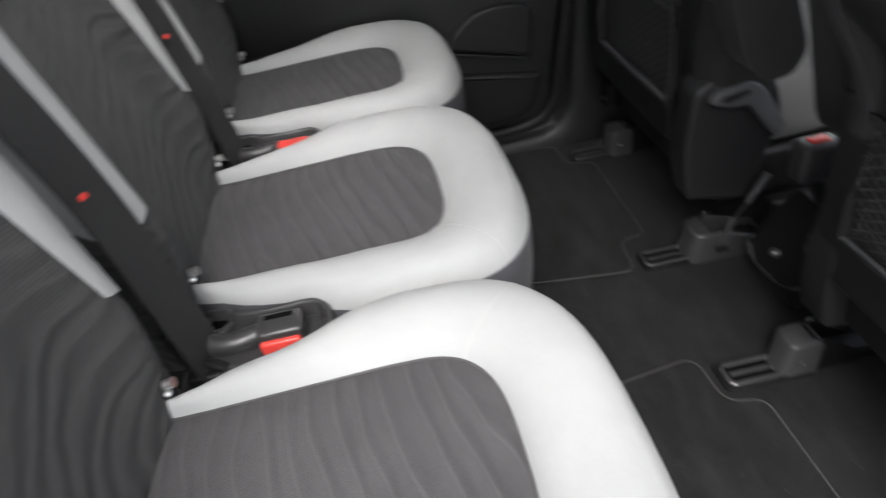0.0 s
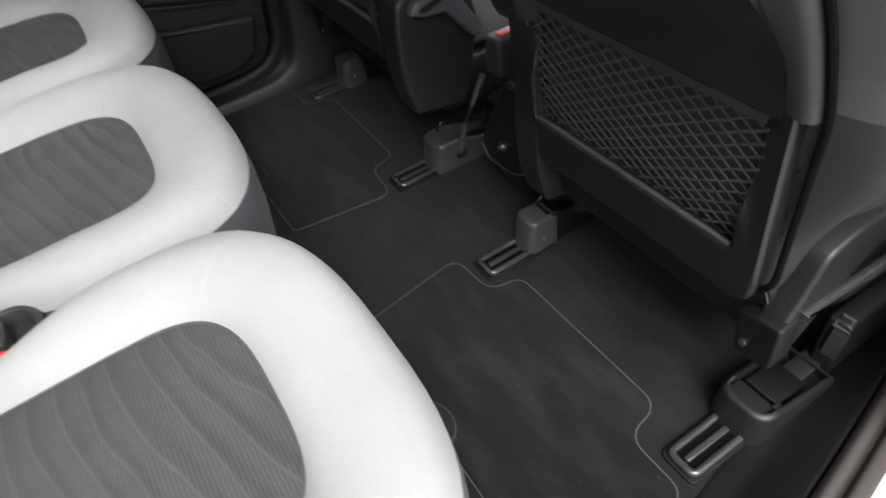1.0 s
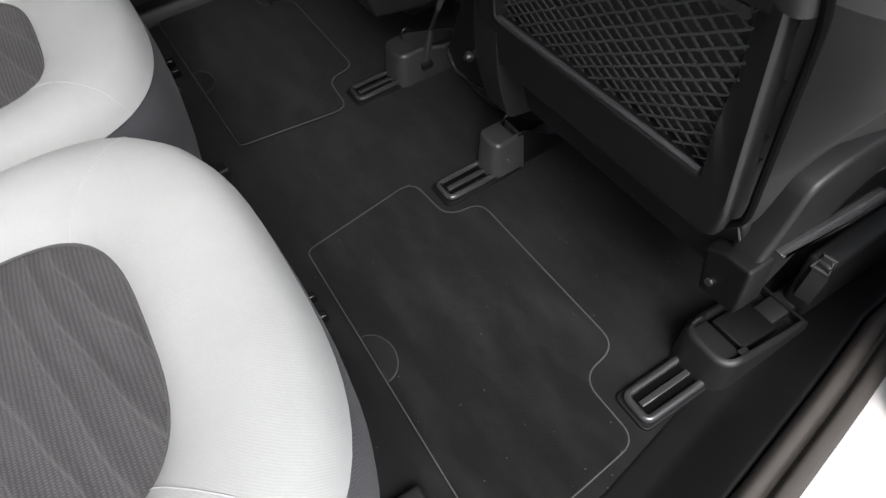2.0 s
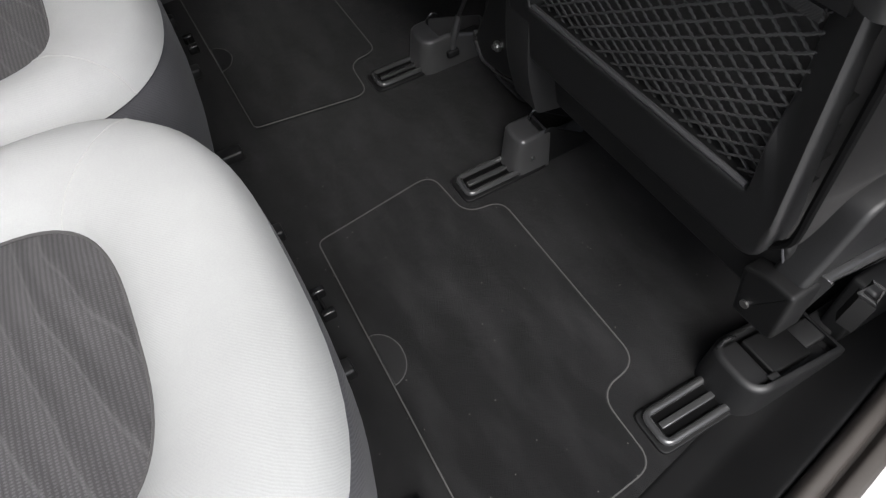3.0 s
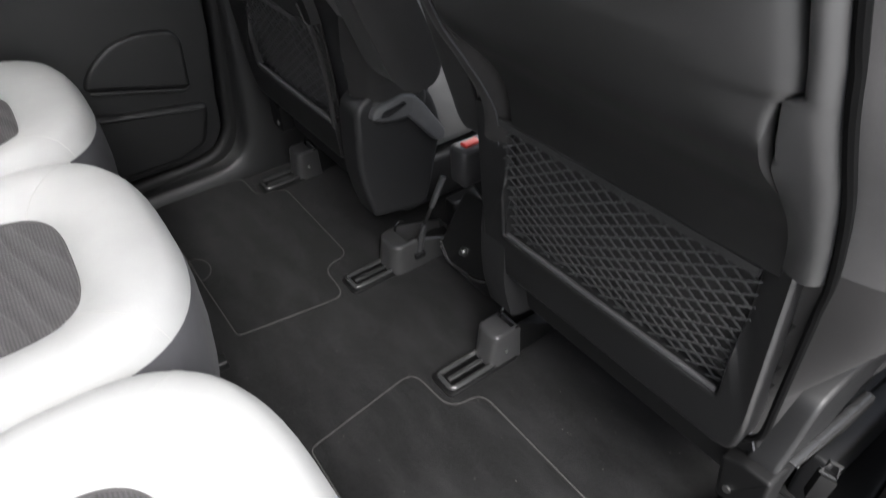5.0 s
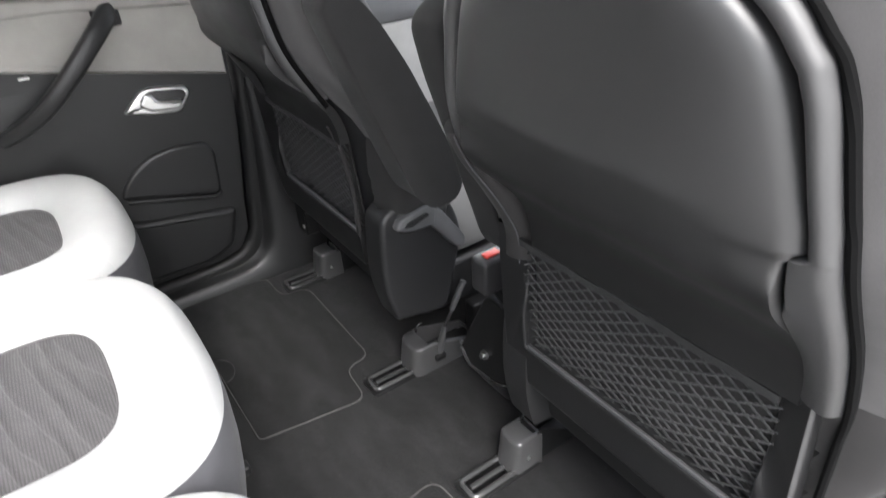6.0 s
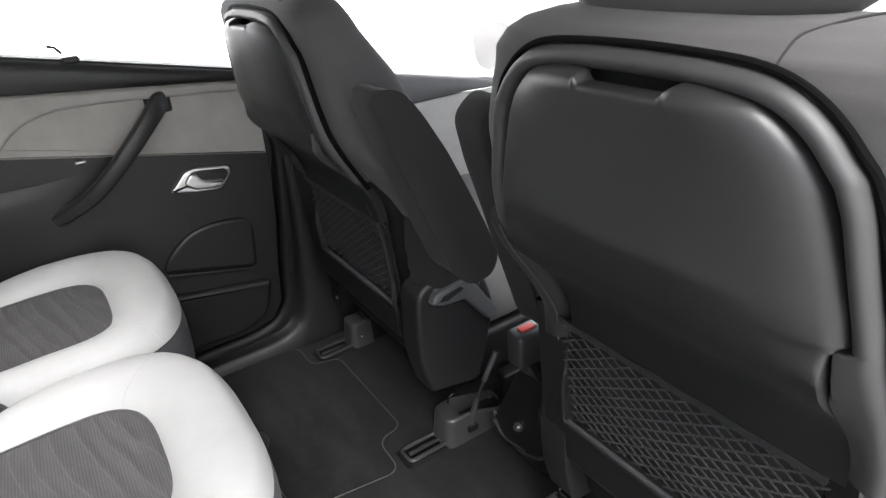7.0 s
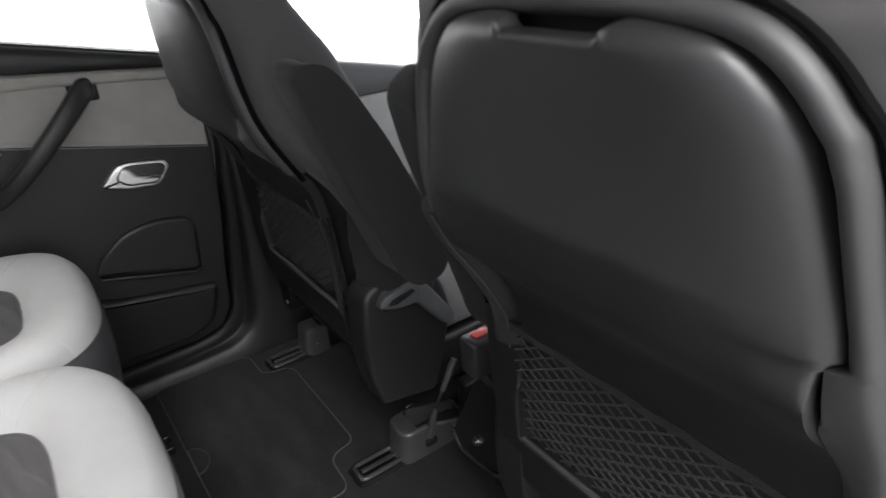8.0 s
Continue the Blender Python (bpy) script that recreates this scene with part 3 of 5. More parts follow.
def rear_seat(m):
    seat = empty("rear_seat", m, "single rear seat, pale grey bolsters round a dark ribbed centre", "car seat", "rear seats")
    # cushion
    rows = [[crest_point(i, w) for i in range(len(OUT))] for w in (0, 0.03, 0.06, 0.12, 0.18, 0.27, 0.36, 0.46, 0.55, 0.64, 0.72, 0.80, 0.86, 0.91, 0.95, 0.98, 1.0)]
    part("bolster", rings(rows, closed=False), LIGHT_CLOTH, seat, "pale grey cloth bolster round the cushion")
    rows = []
    for k in (1.0, 0.97, 0.93, 0.8, 0.6, 0.4, 0.2, 0.0):
        rows.append([(s + (x - s) * k, y * k, 0.379 - 0.007 * min(1.0, max(0.0, (-0.50 - x) / 0.2)) + 0.011 * (1 - k**2.5)) for x, y, s in INS])
    part("centre_panel", rings(rows, closed=False), INSERT, seat, "dark grey ribbed cloth centre with pale stitched lines")
    rows = []
    for z, off in ((0.374, -0.002), (0.366, 0.001), (0.345, 0.003), (0.30, 0.002), (0.25, -0.004), (0.20, -0.014), (0.14, -0.032), (0.11, -0.05)):
        row = []
        for x, y, s in OUT:
            d = Vector((x - s, y)).normalized() if (x - s) ** 2 + y * y > 1e-8 else Vector((0, 1))
            grow = 1.0 if x > -0.5 else 0.35
            row.append((x + d.x * off, y + d.y * off * (grow if off > 0 else 1), z))
        rows.append(row)
    part("skirt", rings(rows, closed=False), SKIRT_CLOTH, seat, "slate cloth skirt below the bolster")
    part("piping", tube([crest_point(i, 0.0) for i in range(len(OUT))], 0.0016, 6), DARK_CLOTH, seat)
    for i in (22, len(OUT) - 23):
        pts = [crest_point(i, w) for w in (0, 0.03, 0.06, 0.12, 0.18, 0.27, 0.36, 0.46, 0.55, 0.64, 0.72, 0.80, 0.86, 0.91, 0.95, 1.0)]
        part("seam", tube(pts, 0.0007, 5), SEAM, seat)
    part("base", box(-0.76, -0.37, -0.19, 0.19, 0.0, 0.16, 0.015), TRIM, seat)
    for y in (-0.10, 0.10):
        part("runner", box(-0.52, -0.275, y - 0.012, y + 0.012, 0.0, 0.020, 0.004), TRIM, seat)
    # backrest
    lean = math.tan(radians(12))

    def width(s):
        return (0.203 + 0.024 * min(1.0, max(0.0, s / 0.30))) * (1 if s < 0.5 else math.sqrt(max(0.0, 1 - ((s - 0.5) / 0.135) ** 2.4)) * 0.35 + 0.65)

    def face(y, s):
        q = abs(y) / width(s)
        f = 0.034 * math.exp(-(((q - 0.74) / 0.20) ** 2)) * min(1.0, max(0.0, (s + 0.02) / 0.12)) - 0.036 * max(0.0, (q - 0.82) / 0.18) ** 2
        return Vector((-0.742 - lean * s + f, y, 0.385 + s))

    rows = []
    for k in range(28):
        s = -0.07 + 0.695 * k / 27
        n = 28
        front = [face(width(s) * (-1 + 2 * i / n), s) for i in range(n + 1)]
        back = [Vector((-0.742 - lean * s - 0.115, width(s) * c, 0.385 + s)) for c in (0.92, 0.4, -0.4, -0.92)]
        rows.append(front + back)
    part("backrest", rings(rows), BACK_RIB, seat, "dark grey backrest with waving ribs")
    for side in (-1, 1):
        rows = []
        for k in range(22):
            s = 0.122 + 0.448 * k / 21
            lo, hi = 0.152 - 0.034 * k / 21, min(width(s) + 0.004, 0.198 + 0.030 * min(1.0, k / 4))
            outer = [face(side * (lo + (hi - lo) * i / 8), s + 0.02 * (1 - i / 8) * (1 - k / 21)) + Vector((0.0035 if 0 < i < 8 else 0.0005, 0, 0.001)) for i in range(9)]
            rows.append(outer + [p - Vector((0.006, 0, 0)) for p in outer[::-1]])
        part("side_panel", rings(rows), LIGHT_CLOTH, seat, "pale grey cloth side panel")
        stud = face(side * 0.142, 0.030) + Vector((0.004, 0, 0))
        part("stud", joined(tube([stud, stud + Vector((0.010, 0, 0.002))], 0.0055, 10), tube([stud - Vector((0, 0.006, 0.004)), stud + Vector((0.004, -0.006, -0.008))], 0.004, 8)), SATIN, seat, "bright metal anchor marker")
    return seat


first = rear_seat(pose(0, SEATS_Y[0], 0))
for y in SEATS_Y[1:]:
    copy_thing(first, pose(0, y, 0))


def release_catch(m):
    catch = empty("release_catch", m, "small dark release catch on the floor below a rear seat", "seat catch", "rear seat catches")
    for y in (-0.020, 0.020):
        part("catch_block", box(-0.012, 0.008, y - 0.0055, y + 0.0055, 0.0, 0.018, 0.003), GLOSS, catch)
    part("catch_bar", tube([(-0.004, -0.02, 0.014), (-0.004, 0.02, 0.014)], 0.0025, 6), GLOSS, catch)
    return catch


copy_thing(release_catch(pose(-0.270, -0.256, 0)), pose(-0.266, 0.452, 0))


def ribbon(points, wide, thick, side):
    """A strap along points; side is the way across it."""
    side = Vector(side).normalized()
    rows = []
    for i, p in enumerate(points):
        p = Vector(p)
        d = (Vector(points[min(i + 1, len(points) - 1)]) - Vector(points[max(i - 1, 0)])).normalized()
        n = d.cross(side).normalized() * thick / 2
        s = side * wide / 2
        rows.append([p - s - n, p + s - n, p + s + n, p - s + n])
    return rings(rows)


def buckle_station(y, twin):
    """The buckles in the gap between two rear cushions, with the belt that runs up the gap."""
    st = empty("buckle_station", pose(0, y, 0), "black seat belt buckles with red buttons in the seat gap", "seat belt buckle", "rear buckles")
    part("well", box(-0.76, -0.575, -0.045, 0.045, 0.12, 0.335, 0.012), TRIM, st)
    line = smooth_line([(-0.735, 0.046, 0), (-0.699, 0.041, 0), (-0.683, 0.025, 0), (-0.640, 0.020, 0), (-0.590, 0.020, 0), (-0.573, 0.002, 0), (-0.575, -0.030, 0)], 6)
    rows = []
    for i, p in enumerate(line):
        d = (line[min(i + 1, len(line) - 1)] - line[max(i - 1, 0)]).normalized()
        n, h = Vector((d.y, -d.x, 0)) * 0.0045, 0.374 + 0.008 * min(1.0, i / 12) - 0.012 * max(0.0, (i - 24) / 12)
        rows.append([p - n + Vector((0, 0, 0.30)), p - n + Vector((0, 0, h - 0.003)), p - 0.5 * n + Vector((0, 0, h)), p + 0.5 * n + Vector((0, 0, h)), p + n + Vector((0, 0, h - 0.003)), p + n + Vector((0, 0, 0.30))])
    part("well_wall", rings(rows), BUCKLE, st, "rounded black surround")
    if twin:
        for ya, yb in ((-0.038, -0.006), (-0.072, -0.050)):
            body = part("buckle", box(-0.660, -0.588, ya, yb, 0.310, 0.379, 0.005), BUCKLE, st, "glossy black buckle")
            part("button", box(-0.645, -0.594, ya + 0.003, yb - 0.003, 0.3775, 0.383, 0.002), RED, body, "red release button")
    else:
        body = part("buckle", box(-0.655, -0.601, -0.030, 0.008, 0.325, 0.387, 0.006), BUCKLE, st, "glossy black buckle")
        part("button", box(-0.652, -0.605, -0.036, -0.026, 0.350, 0.377, 0.004), RED, body, "red release button")
        part("slot", box(-0.645, -0.612, -0.006, 0.001, 0.3865, 0.3880, 0.0005), GAP_BLACK, body)
    plate = fillet([(-0.738, 0.044), (-0.700, 0.040), (-0.684, 0.022), (-0.590, 0.018), (-0.575, 0.0), (-0.578, -0.040), (-0.66, -0.050), (-0.74, -0.030)], 0.008)
    part("station_plate", slab(plate, lambda u, v, w: (u, v, 0.340 + w), 0.022, 0.004), BUCKLE, st)
    well = [(-0.708 + 0.0165 * math.cos(a), 0.030 + 0.0165 * math.sin(a)) for a in (k * math.tau / 24 for k in range(24))]
    part("socket", joined(tube([(u, v, 0.366) for u, v in well], 0.0045, 8, True)), BUCKLE, st, "round socket for the belt tongue")
    # disc coloured near-black for the shade inside the socket
    part("socket_well", slab(well, lambda u, v, w: (u, v, 0.360 + w), 0.003, 0.0005), GAP_BLACK, st)
    hose = smooth_line([(-0.768, 0.046, 0.374), (-0.756, 0.027, 0.373), (-0.732, 0.004, 0.370), (-0.704, -0.010, 0.368), (-0.680, -0.012, 0.368), (-0.657, -0.006, 0.368), (-0.640, -0.004, 0.366)], 6)
    part("stalk", tube(hose, 0.0135, 16), BUCKLE, st, "thick curved black buckle stalk")
    part("tongue", joined(box(-0.742, -0.694, -0.047, -0.020, 0.335, 0.358, 0.005), tube([(-0.74, -0.026, 0.360), (-0.715, -0.032, 0.366), (-0.692, -0.040, 0.358)], 0.006, 8)), STEP, st, "black belt tongue")
    lean = math.tan(radians(12))
    pts = [(-0.714 - lean * s, along([(0.0, -0.022), (0.1, -0.004), (0.20, 0.014), (0.30, 0.010), (0.6, -0.02)], s), 0.372 + s) for s in (-0.03, 0.0, 0.04, 0.10, 0.17, 0.25, 0.35, 0.55)]
    part("webbing", ribbon(smooth_line(pts, 5), 0.056, 0.0016, (0.35, 1, 0)), BELT, st, "black belt webbing")
    part("webbing_tag", ribbon([(-0.7555, -0.004, 0.583), (-0.7566, -0.003, 0.588)], 0.009, 0.003, (0.35, 1, 0)), RED, st)
    return st


buckle_station(-0.222, False)
buckle_station(0.235, True)

# ---- front seats ----


def rounded_pad(outline, lay, q0, q1, edge, steps=3):
    """A block from an outline, rounded at both ends; lay(u, v, q) places a point."""
    n = len(outline)
    area = sum(outline[i - 1][0] * outline[i][1] - outline[i][0] * outline[i - 1][1] for i in range(n))
    sign = 1 if area > 0 else -1
    ins = []
    for i in range(n):
        d = (Vector(outline[(i + 1) % n]) - Vector(outline[i - 1])).normalized()
        ins.append((-d.y * sign, d.x * sign))
    rows = []
    for end, way in ((q0, 1), (q1, -1)):
        some = []
        for k in range(steps + 1):
            a = k / steps * math.pi / 2
            off = edge * (1 - math.sin(a))
            some.append([lay(u + p * off, v + q * off, end + way * edge * (1 - math.cos(a))) for (u, v), (p, q) in zip(outline, ins)])
        rows += some if way == 1 else some[::-1]
    return rings(rows)


REAR_X = [(0.24, 0.085), (0.27, 0.075), (0.34, 0.064), (0.50, 0.048), (0.53, 0.040), (0.56, 0.026), (0.59, 0.008), (0.62, -0.014), (0.66, -0.030), (0.75, -0.036), (0.84, -0.045), (0.90, -0.047)]
SHELL_W = [(0.245, 0.150), (0.252, 0.172), (0.265, 0.186), (0.30, 0.192), (0.47, 0.186), (0.51, 0.187), (0.55, 0.195), (0.60, 0.199), (0.63, 0.199), (0.66, 0.196), (0.71, 0.186), (0.78, 0.170), (0.81, 0.160), (0.828, 0.150), (0.841, 0.137), (0.850, 0.120), (0.857, 0.098), (0.861, 0.07)]


def rear_x(z):
    return bent(REAR_X, z, 0.010)


def sheet(zs, wide, x_of, thick, cols=24, curl=0.022):
    """A curved plate with its width by height; the sides curl forwards."""
    rows = []
    for z in zs:
        w = wide(z)
        us = [-1 + 2 * i / cols for i in range(cols + 1)]
        rear = [(x_of(z) + curl * abs(u) ** 6, u * w, z) for u in us]
        rows.append(rear + [(x + thick, y * 0.985, zz) for x, y, zz in rear[::-1]])
    return rings(rows)


OFF, NET = -0.006, 0.016


def spaced(a, b, n):
    return [a + (b - a) * k / n for k in range(n + 1)]


TRAY_W = [(0.505, 0.158), (0.66, 0.157), (0.682, 0.158), (0.690, 0.170), (0.708, 0.169), (0.740, 0.160), (0.768, 0.151), (0.790, 0.143), (0.806, 0.134), (0.818, 0.124), (0.828, 0.112), (0.835, 0.098), (0.840, 0.075)]


def moulding(x_of):
    """The folding tray: a finger notch in its upper edge, and a lower end that curves under towards the net."""
    low = [(0.505, 0.050), (0.53, 0.047), (0.56, 0.038), (0.59, 0.016), (0.612, -0.008), (0.632, -0.030), (0.646, -0.0410), (0.656, -0.0450), (0.668, -0.0474), (0.70, -0.05075), (0.76, -0.05645)]
    r = 0.015

    def top(y):
        f = min(1.0, max(0.0, (abs(y + 0.004) - 0.034) / 0.010))
        return 0.8312 + 0.0088 * f * f * (3 - 2 * f)

    vs = spaced(0.0, 0.50, 24) + [0.53, 0.535, 0.545, 0.555, 0.56, 0.57] + spaced(0.59, 0.90, 16) + [0.92, 0.94, 0.955, 0.965, 0.975, 0.982, 0.988, 0.993, 0.997, 0.999, 1.0]
    core = spaced(-0.062, -0.053, 3) + spaced(-0.051, -0.035, 17) + spaced(-0.030, 0.024, 6) + spaced(0.027, 0.043, 17) + spaced(0.046, 0.062, 4)
    wing = [math.sin(a) for a in spaced(0.0, math.pi / 2, 24)][1:]
    rows = []
    for t in vs:
        row = []
        for c in [(-1, f) for f in wing[::-1]] + [(0, y) for y in core] + [(1, f) for f in wing]:
            rise = 0.840 - 0.505
            z = 0.505 + t * rise
            if c[0]:
                w = along(TRAY_W, z)
                y = c[0] * (0.062 + c[1] * (w - 0.062))
                d = min(w - abs(y), 0.840 - z)
            else:
                y = c[1]
                z = z if z < 0.78 else 0.78 + (z - 0.78) / 0.06 * (top(y) - 0.78)
                d = top(y) - z
            d = d if z > 0.66 else r
            d = max(d, 0.0)
            e = 0.005 if z < 0.687 else r
            if not c[0]:
                e = r - (r - 0.004) * min(1.0, (0.840 - top(y)) / 0.004)
            roll = e - math.sqrt(max(0.0, e * e - (e - min(d, e)) ** 2))
            x = x_of(z) - 0.008 if z > 0.705 else bent(low, z, 0.008)
            # slightly bowed across, proud in the middle
            x -= (0.022 * (1 - min(1.0, abs(y) / along(TRAY_W, z)) ** 4) - 0.009) * min(1.0, max(0.0, (z - 0.66) / 0.05))
            row.append(Vector((x + roll * min(1.0, max(0.0, (z - 0.645) / 0.03)), y + OFF, z)))
        rows.append([p + Vector((0.016, 0, 0)) for p in row[:1]] + row + [p + Vector((0.016, 0, 0)) for p in row[-1:]])
    rows.append([p + Vector((0.016, 0, 0)) for p in rows[-1]])
    bm = rings(rows, closed=False)
    bmesh.ops.remove_doubles(bm, verts=bm.verts, dist=0.00005)
    return bm


def rim_in(z):
    """Outer edge of the surround on the side of the car's middle."""
    return along(RIM_W, z) + along([(0.56, 0.010), (0.62, 0.004), (0.68, 0.0)], z)


def shell_rim(x_of, side):
    """The rounded surround of the tray, broad beside its foot, sinking into the hollow above the net."""
    top = [(0.1515, 0.810), (0.1425, 0.8215), (0.130, 0.8335), (0.114, 0.8435), (0.094, 0.8500), (0.065, 0.8535), (0.03, 0.8550)]
    line = [(rim_in(z), z) for z in spaced(0.60, 0.80, 34)] + top + [(-y, z) for y, z in ([(along(RIM_W, z), z) for z in spaced(0.515, 0.80, 34)] + top)[::-1]]
    line = [(q.y * side, q.z) for q in smooth_line([(0, y, z) for y, z in line], 3)]
    shape = [(0.0, 0.026), (0.0, 0.016), (0.04, 0.010), (0.12, 0.0055), (0.24, 0.002), (0.38, 0.0003), (0.52, 0.0), (0.66, 0.0008), (0.80, 0.003), (0.92, 0.008), (1.0, 0.016), (1.0, 0.030)]
    cols = []
    for i, (y, z) in enumerate(line):
        a, c = line[max(i - 1, 0)], line[min(i + 1, len(line) - 1)]
        d = Vector((c[0] - a[0], c[1] - a[1])).normalized()
        n = Vector((-d.y, d.x))
        if n.dot(Vector((-y, 0.66 - z))) < 0:
            n = -n
        foot = min(1.0, max(0.0, (0.690 - z) / 0.004)) if y * side < 0 else 0.0
        wide = 0.0185 + foot * (abs(y) - 0.1585 - 0.0185)
        flat = min(1.0, max(0.0, (0.665 - z) / 0.03))
        col = []
        for f, x in shape:
            if f > 0.55:
                x = x * (1 - flat) * (1 - 0.7 * foot * (f < 0.95))
            v = z + n.y * wide * f * (1 - foot)
            u = y + (n.x * wide * f if not foot else math.copysign(wide * f, -y))
            k = min(1.0, max(0.0, (f - 0.25) / 0.75))
            col.append(Vector((bent(RIM_OUT, v, 0.02) * (1 - k * k) + x_of(v) * k * k + x, u + OFF, v)))
        cols.append(col)
    return rings(cols, closed=False)


RIM_X = [(0.40, 0.060), (0.48, 0.053), (0.505, 0.050), (0.53, 0.046), (0.56, 0.034), (0.59, 0.012), (0.615, -0.010), (0.64, -0.029), (0.655, -0.038), (0.668, -0.0425), (0.70, -0.0465), (0.76, -0.0520), (0.86, -0.0610)]
RIM_OUT = [(0.40, 0.060), (0.49, 0.052), (0.52, 0.042), (0.56, 0.020), (0.60, -0.002), (0.64, -0.024), (0.668, -0.038), (0.70, -0.0460), (0.76, -0.0520), (0.86, -0.0610)]
RIM_W = [(0.505, 0.187), (0.53, 0.189), (0.56, 0.191), (0.60, 0.193), (0.63, 0.193), (0.66, 0.190), (0.71, 0.183), (0.78, 0.167), (0.80, 0.159), (0.810, 0.1515), (0.8215, 0.1425), (0.8335, 0.130), (0.8435, 0.114), (0.850, 0.094), (0.8535, 0.065)]


def frame_x(v):
    return 0.066 - 0.068 * (v - 0.26)


def split_line(pts, n):
    """The same line with n pieces to each stretch."""
    return [(a[0] + (c[0] - a[0]) * k / n, a[1] + (c[1] - a[1]) * k / n) for a, c in zip(pts, pts[1:]) for k in range(n)] + [pts[-1]]


def net_surround(bar):
    """Plastic frame: proud outer bead, then a slope down to the net, broad along the bottom; without bar, cloth takes the place of one side."""
    tiny = 0.00005
    low_out = [(0.196, 0.256), (0.206, 0.30), (0.202, 0.512)] if bar else [(0.208, 0.256), (0.219, 0.30), (0.217, 0.512)]
    low_in = [(0.160, 0.330), (0.160, 0.40), (0.158, 0.512)]
    if bar:
        outer = fillet([(-0.193, 0.512), (-0.198, 0.30), (-0.192, 0.256)] + low_out, [tiny, 0.03, 0.034, 0.034, 0.03, tiny], 6)
        inner = fillet([(-0.159, 0.512), (-0.161, 0.40), (-0.161, 0.330)] + low_in, [tiny, 0.01, 0.007, 0.007, 0.01, tiny], 6)
    else:
        outer = fillet([(-0.174, 0.334), (-0.172, 0.256)] + low_out, [tiny, 0.014, 0.034, 0.03, tiny], 6)
        inner = fillet([(-0.163, 0.334), (-0.161, 0.330)] + low_in, [tiny, tiny, 0.007, 0.01, tiny], 6)
    outer, inner = split_line(outer, 4), split_line(inner, 4)
    shape = [(0.0, 0.030), (0.0, 0.006), (0.03, 0.0022), (0.09, 0.0), (0.16, 0.0008), (0.30, 0.0028), (0.50, 0.0055), (0.70, 0.009), (0.86, 0.0125), (0.93, 0.014), (0.96, 0.016), (0.98, 0.022), (1.0, 0.034)]
    foot = [0.030, 0.006, 0.002, 0.0, 0.0, 0.0, 0.0, 0.0, 0.0, 0.0004, 0.0018, 0.006, 0.034]
    rows = []
    for (f, x), low in zip(shape, foot):
        row = []
        for p, q in zip(outer, inner):
            u, v = p[0] + (q[0] - p[0]) * f, p[1] + (q[1] - p[1]) * f
            k = min(1.0, max(0.0, (0.40 - p[1]) / 0.13))
            k = k * k * (3 - 2 * k)
            row.append((frame_x(v) + x + (low - x) * k, u + NET, v))
        rows.append(row)
    return rings(rows, closed=False)


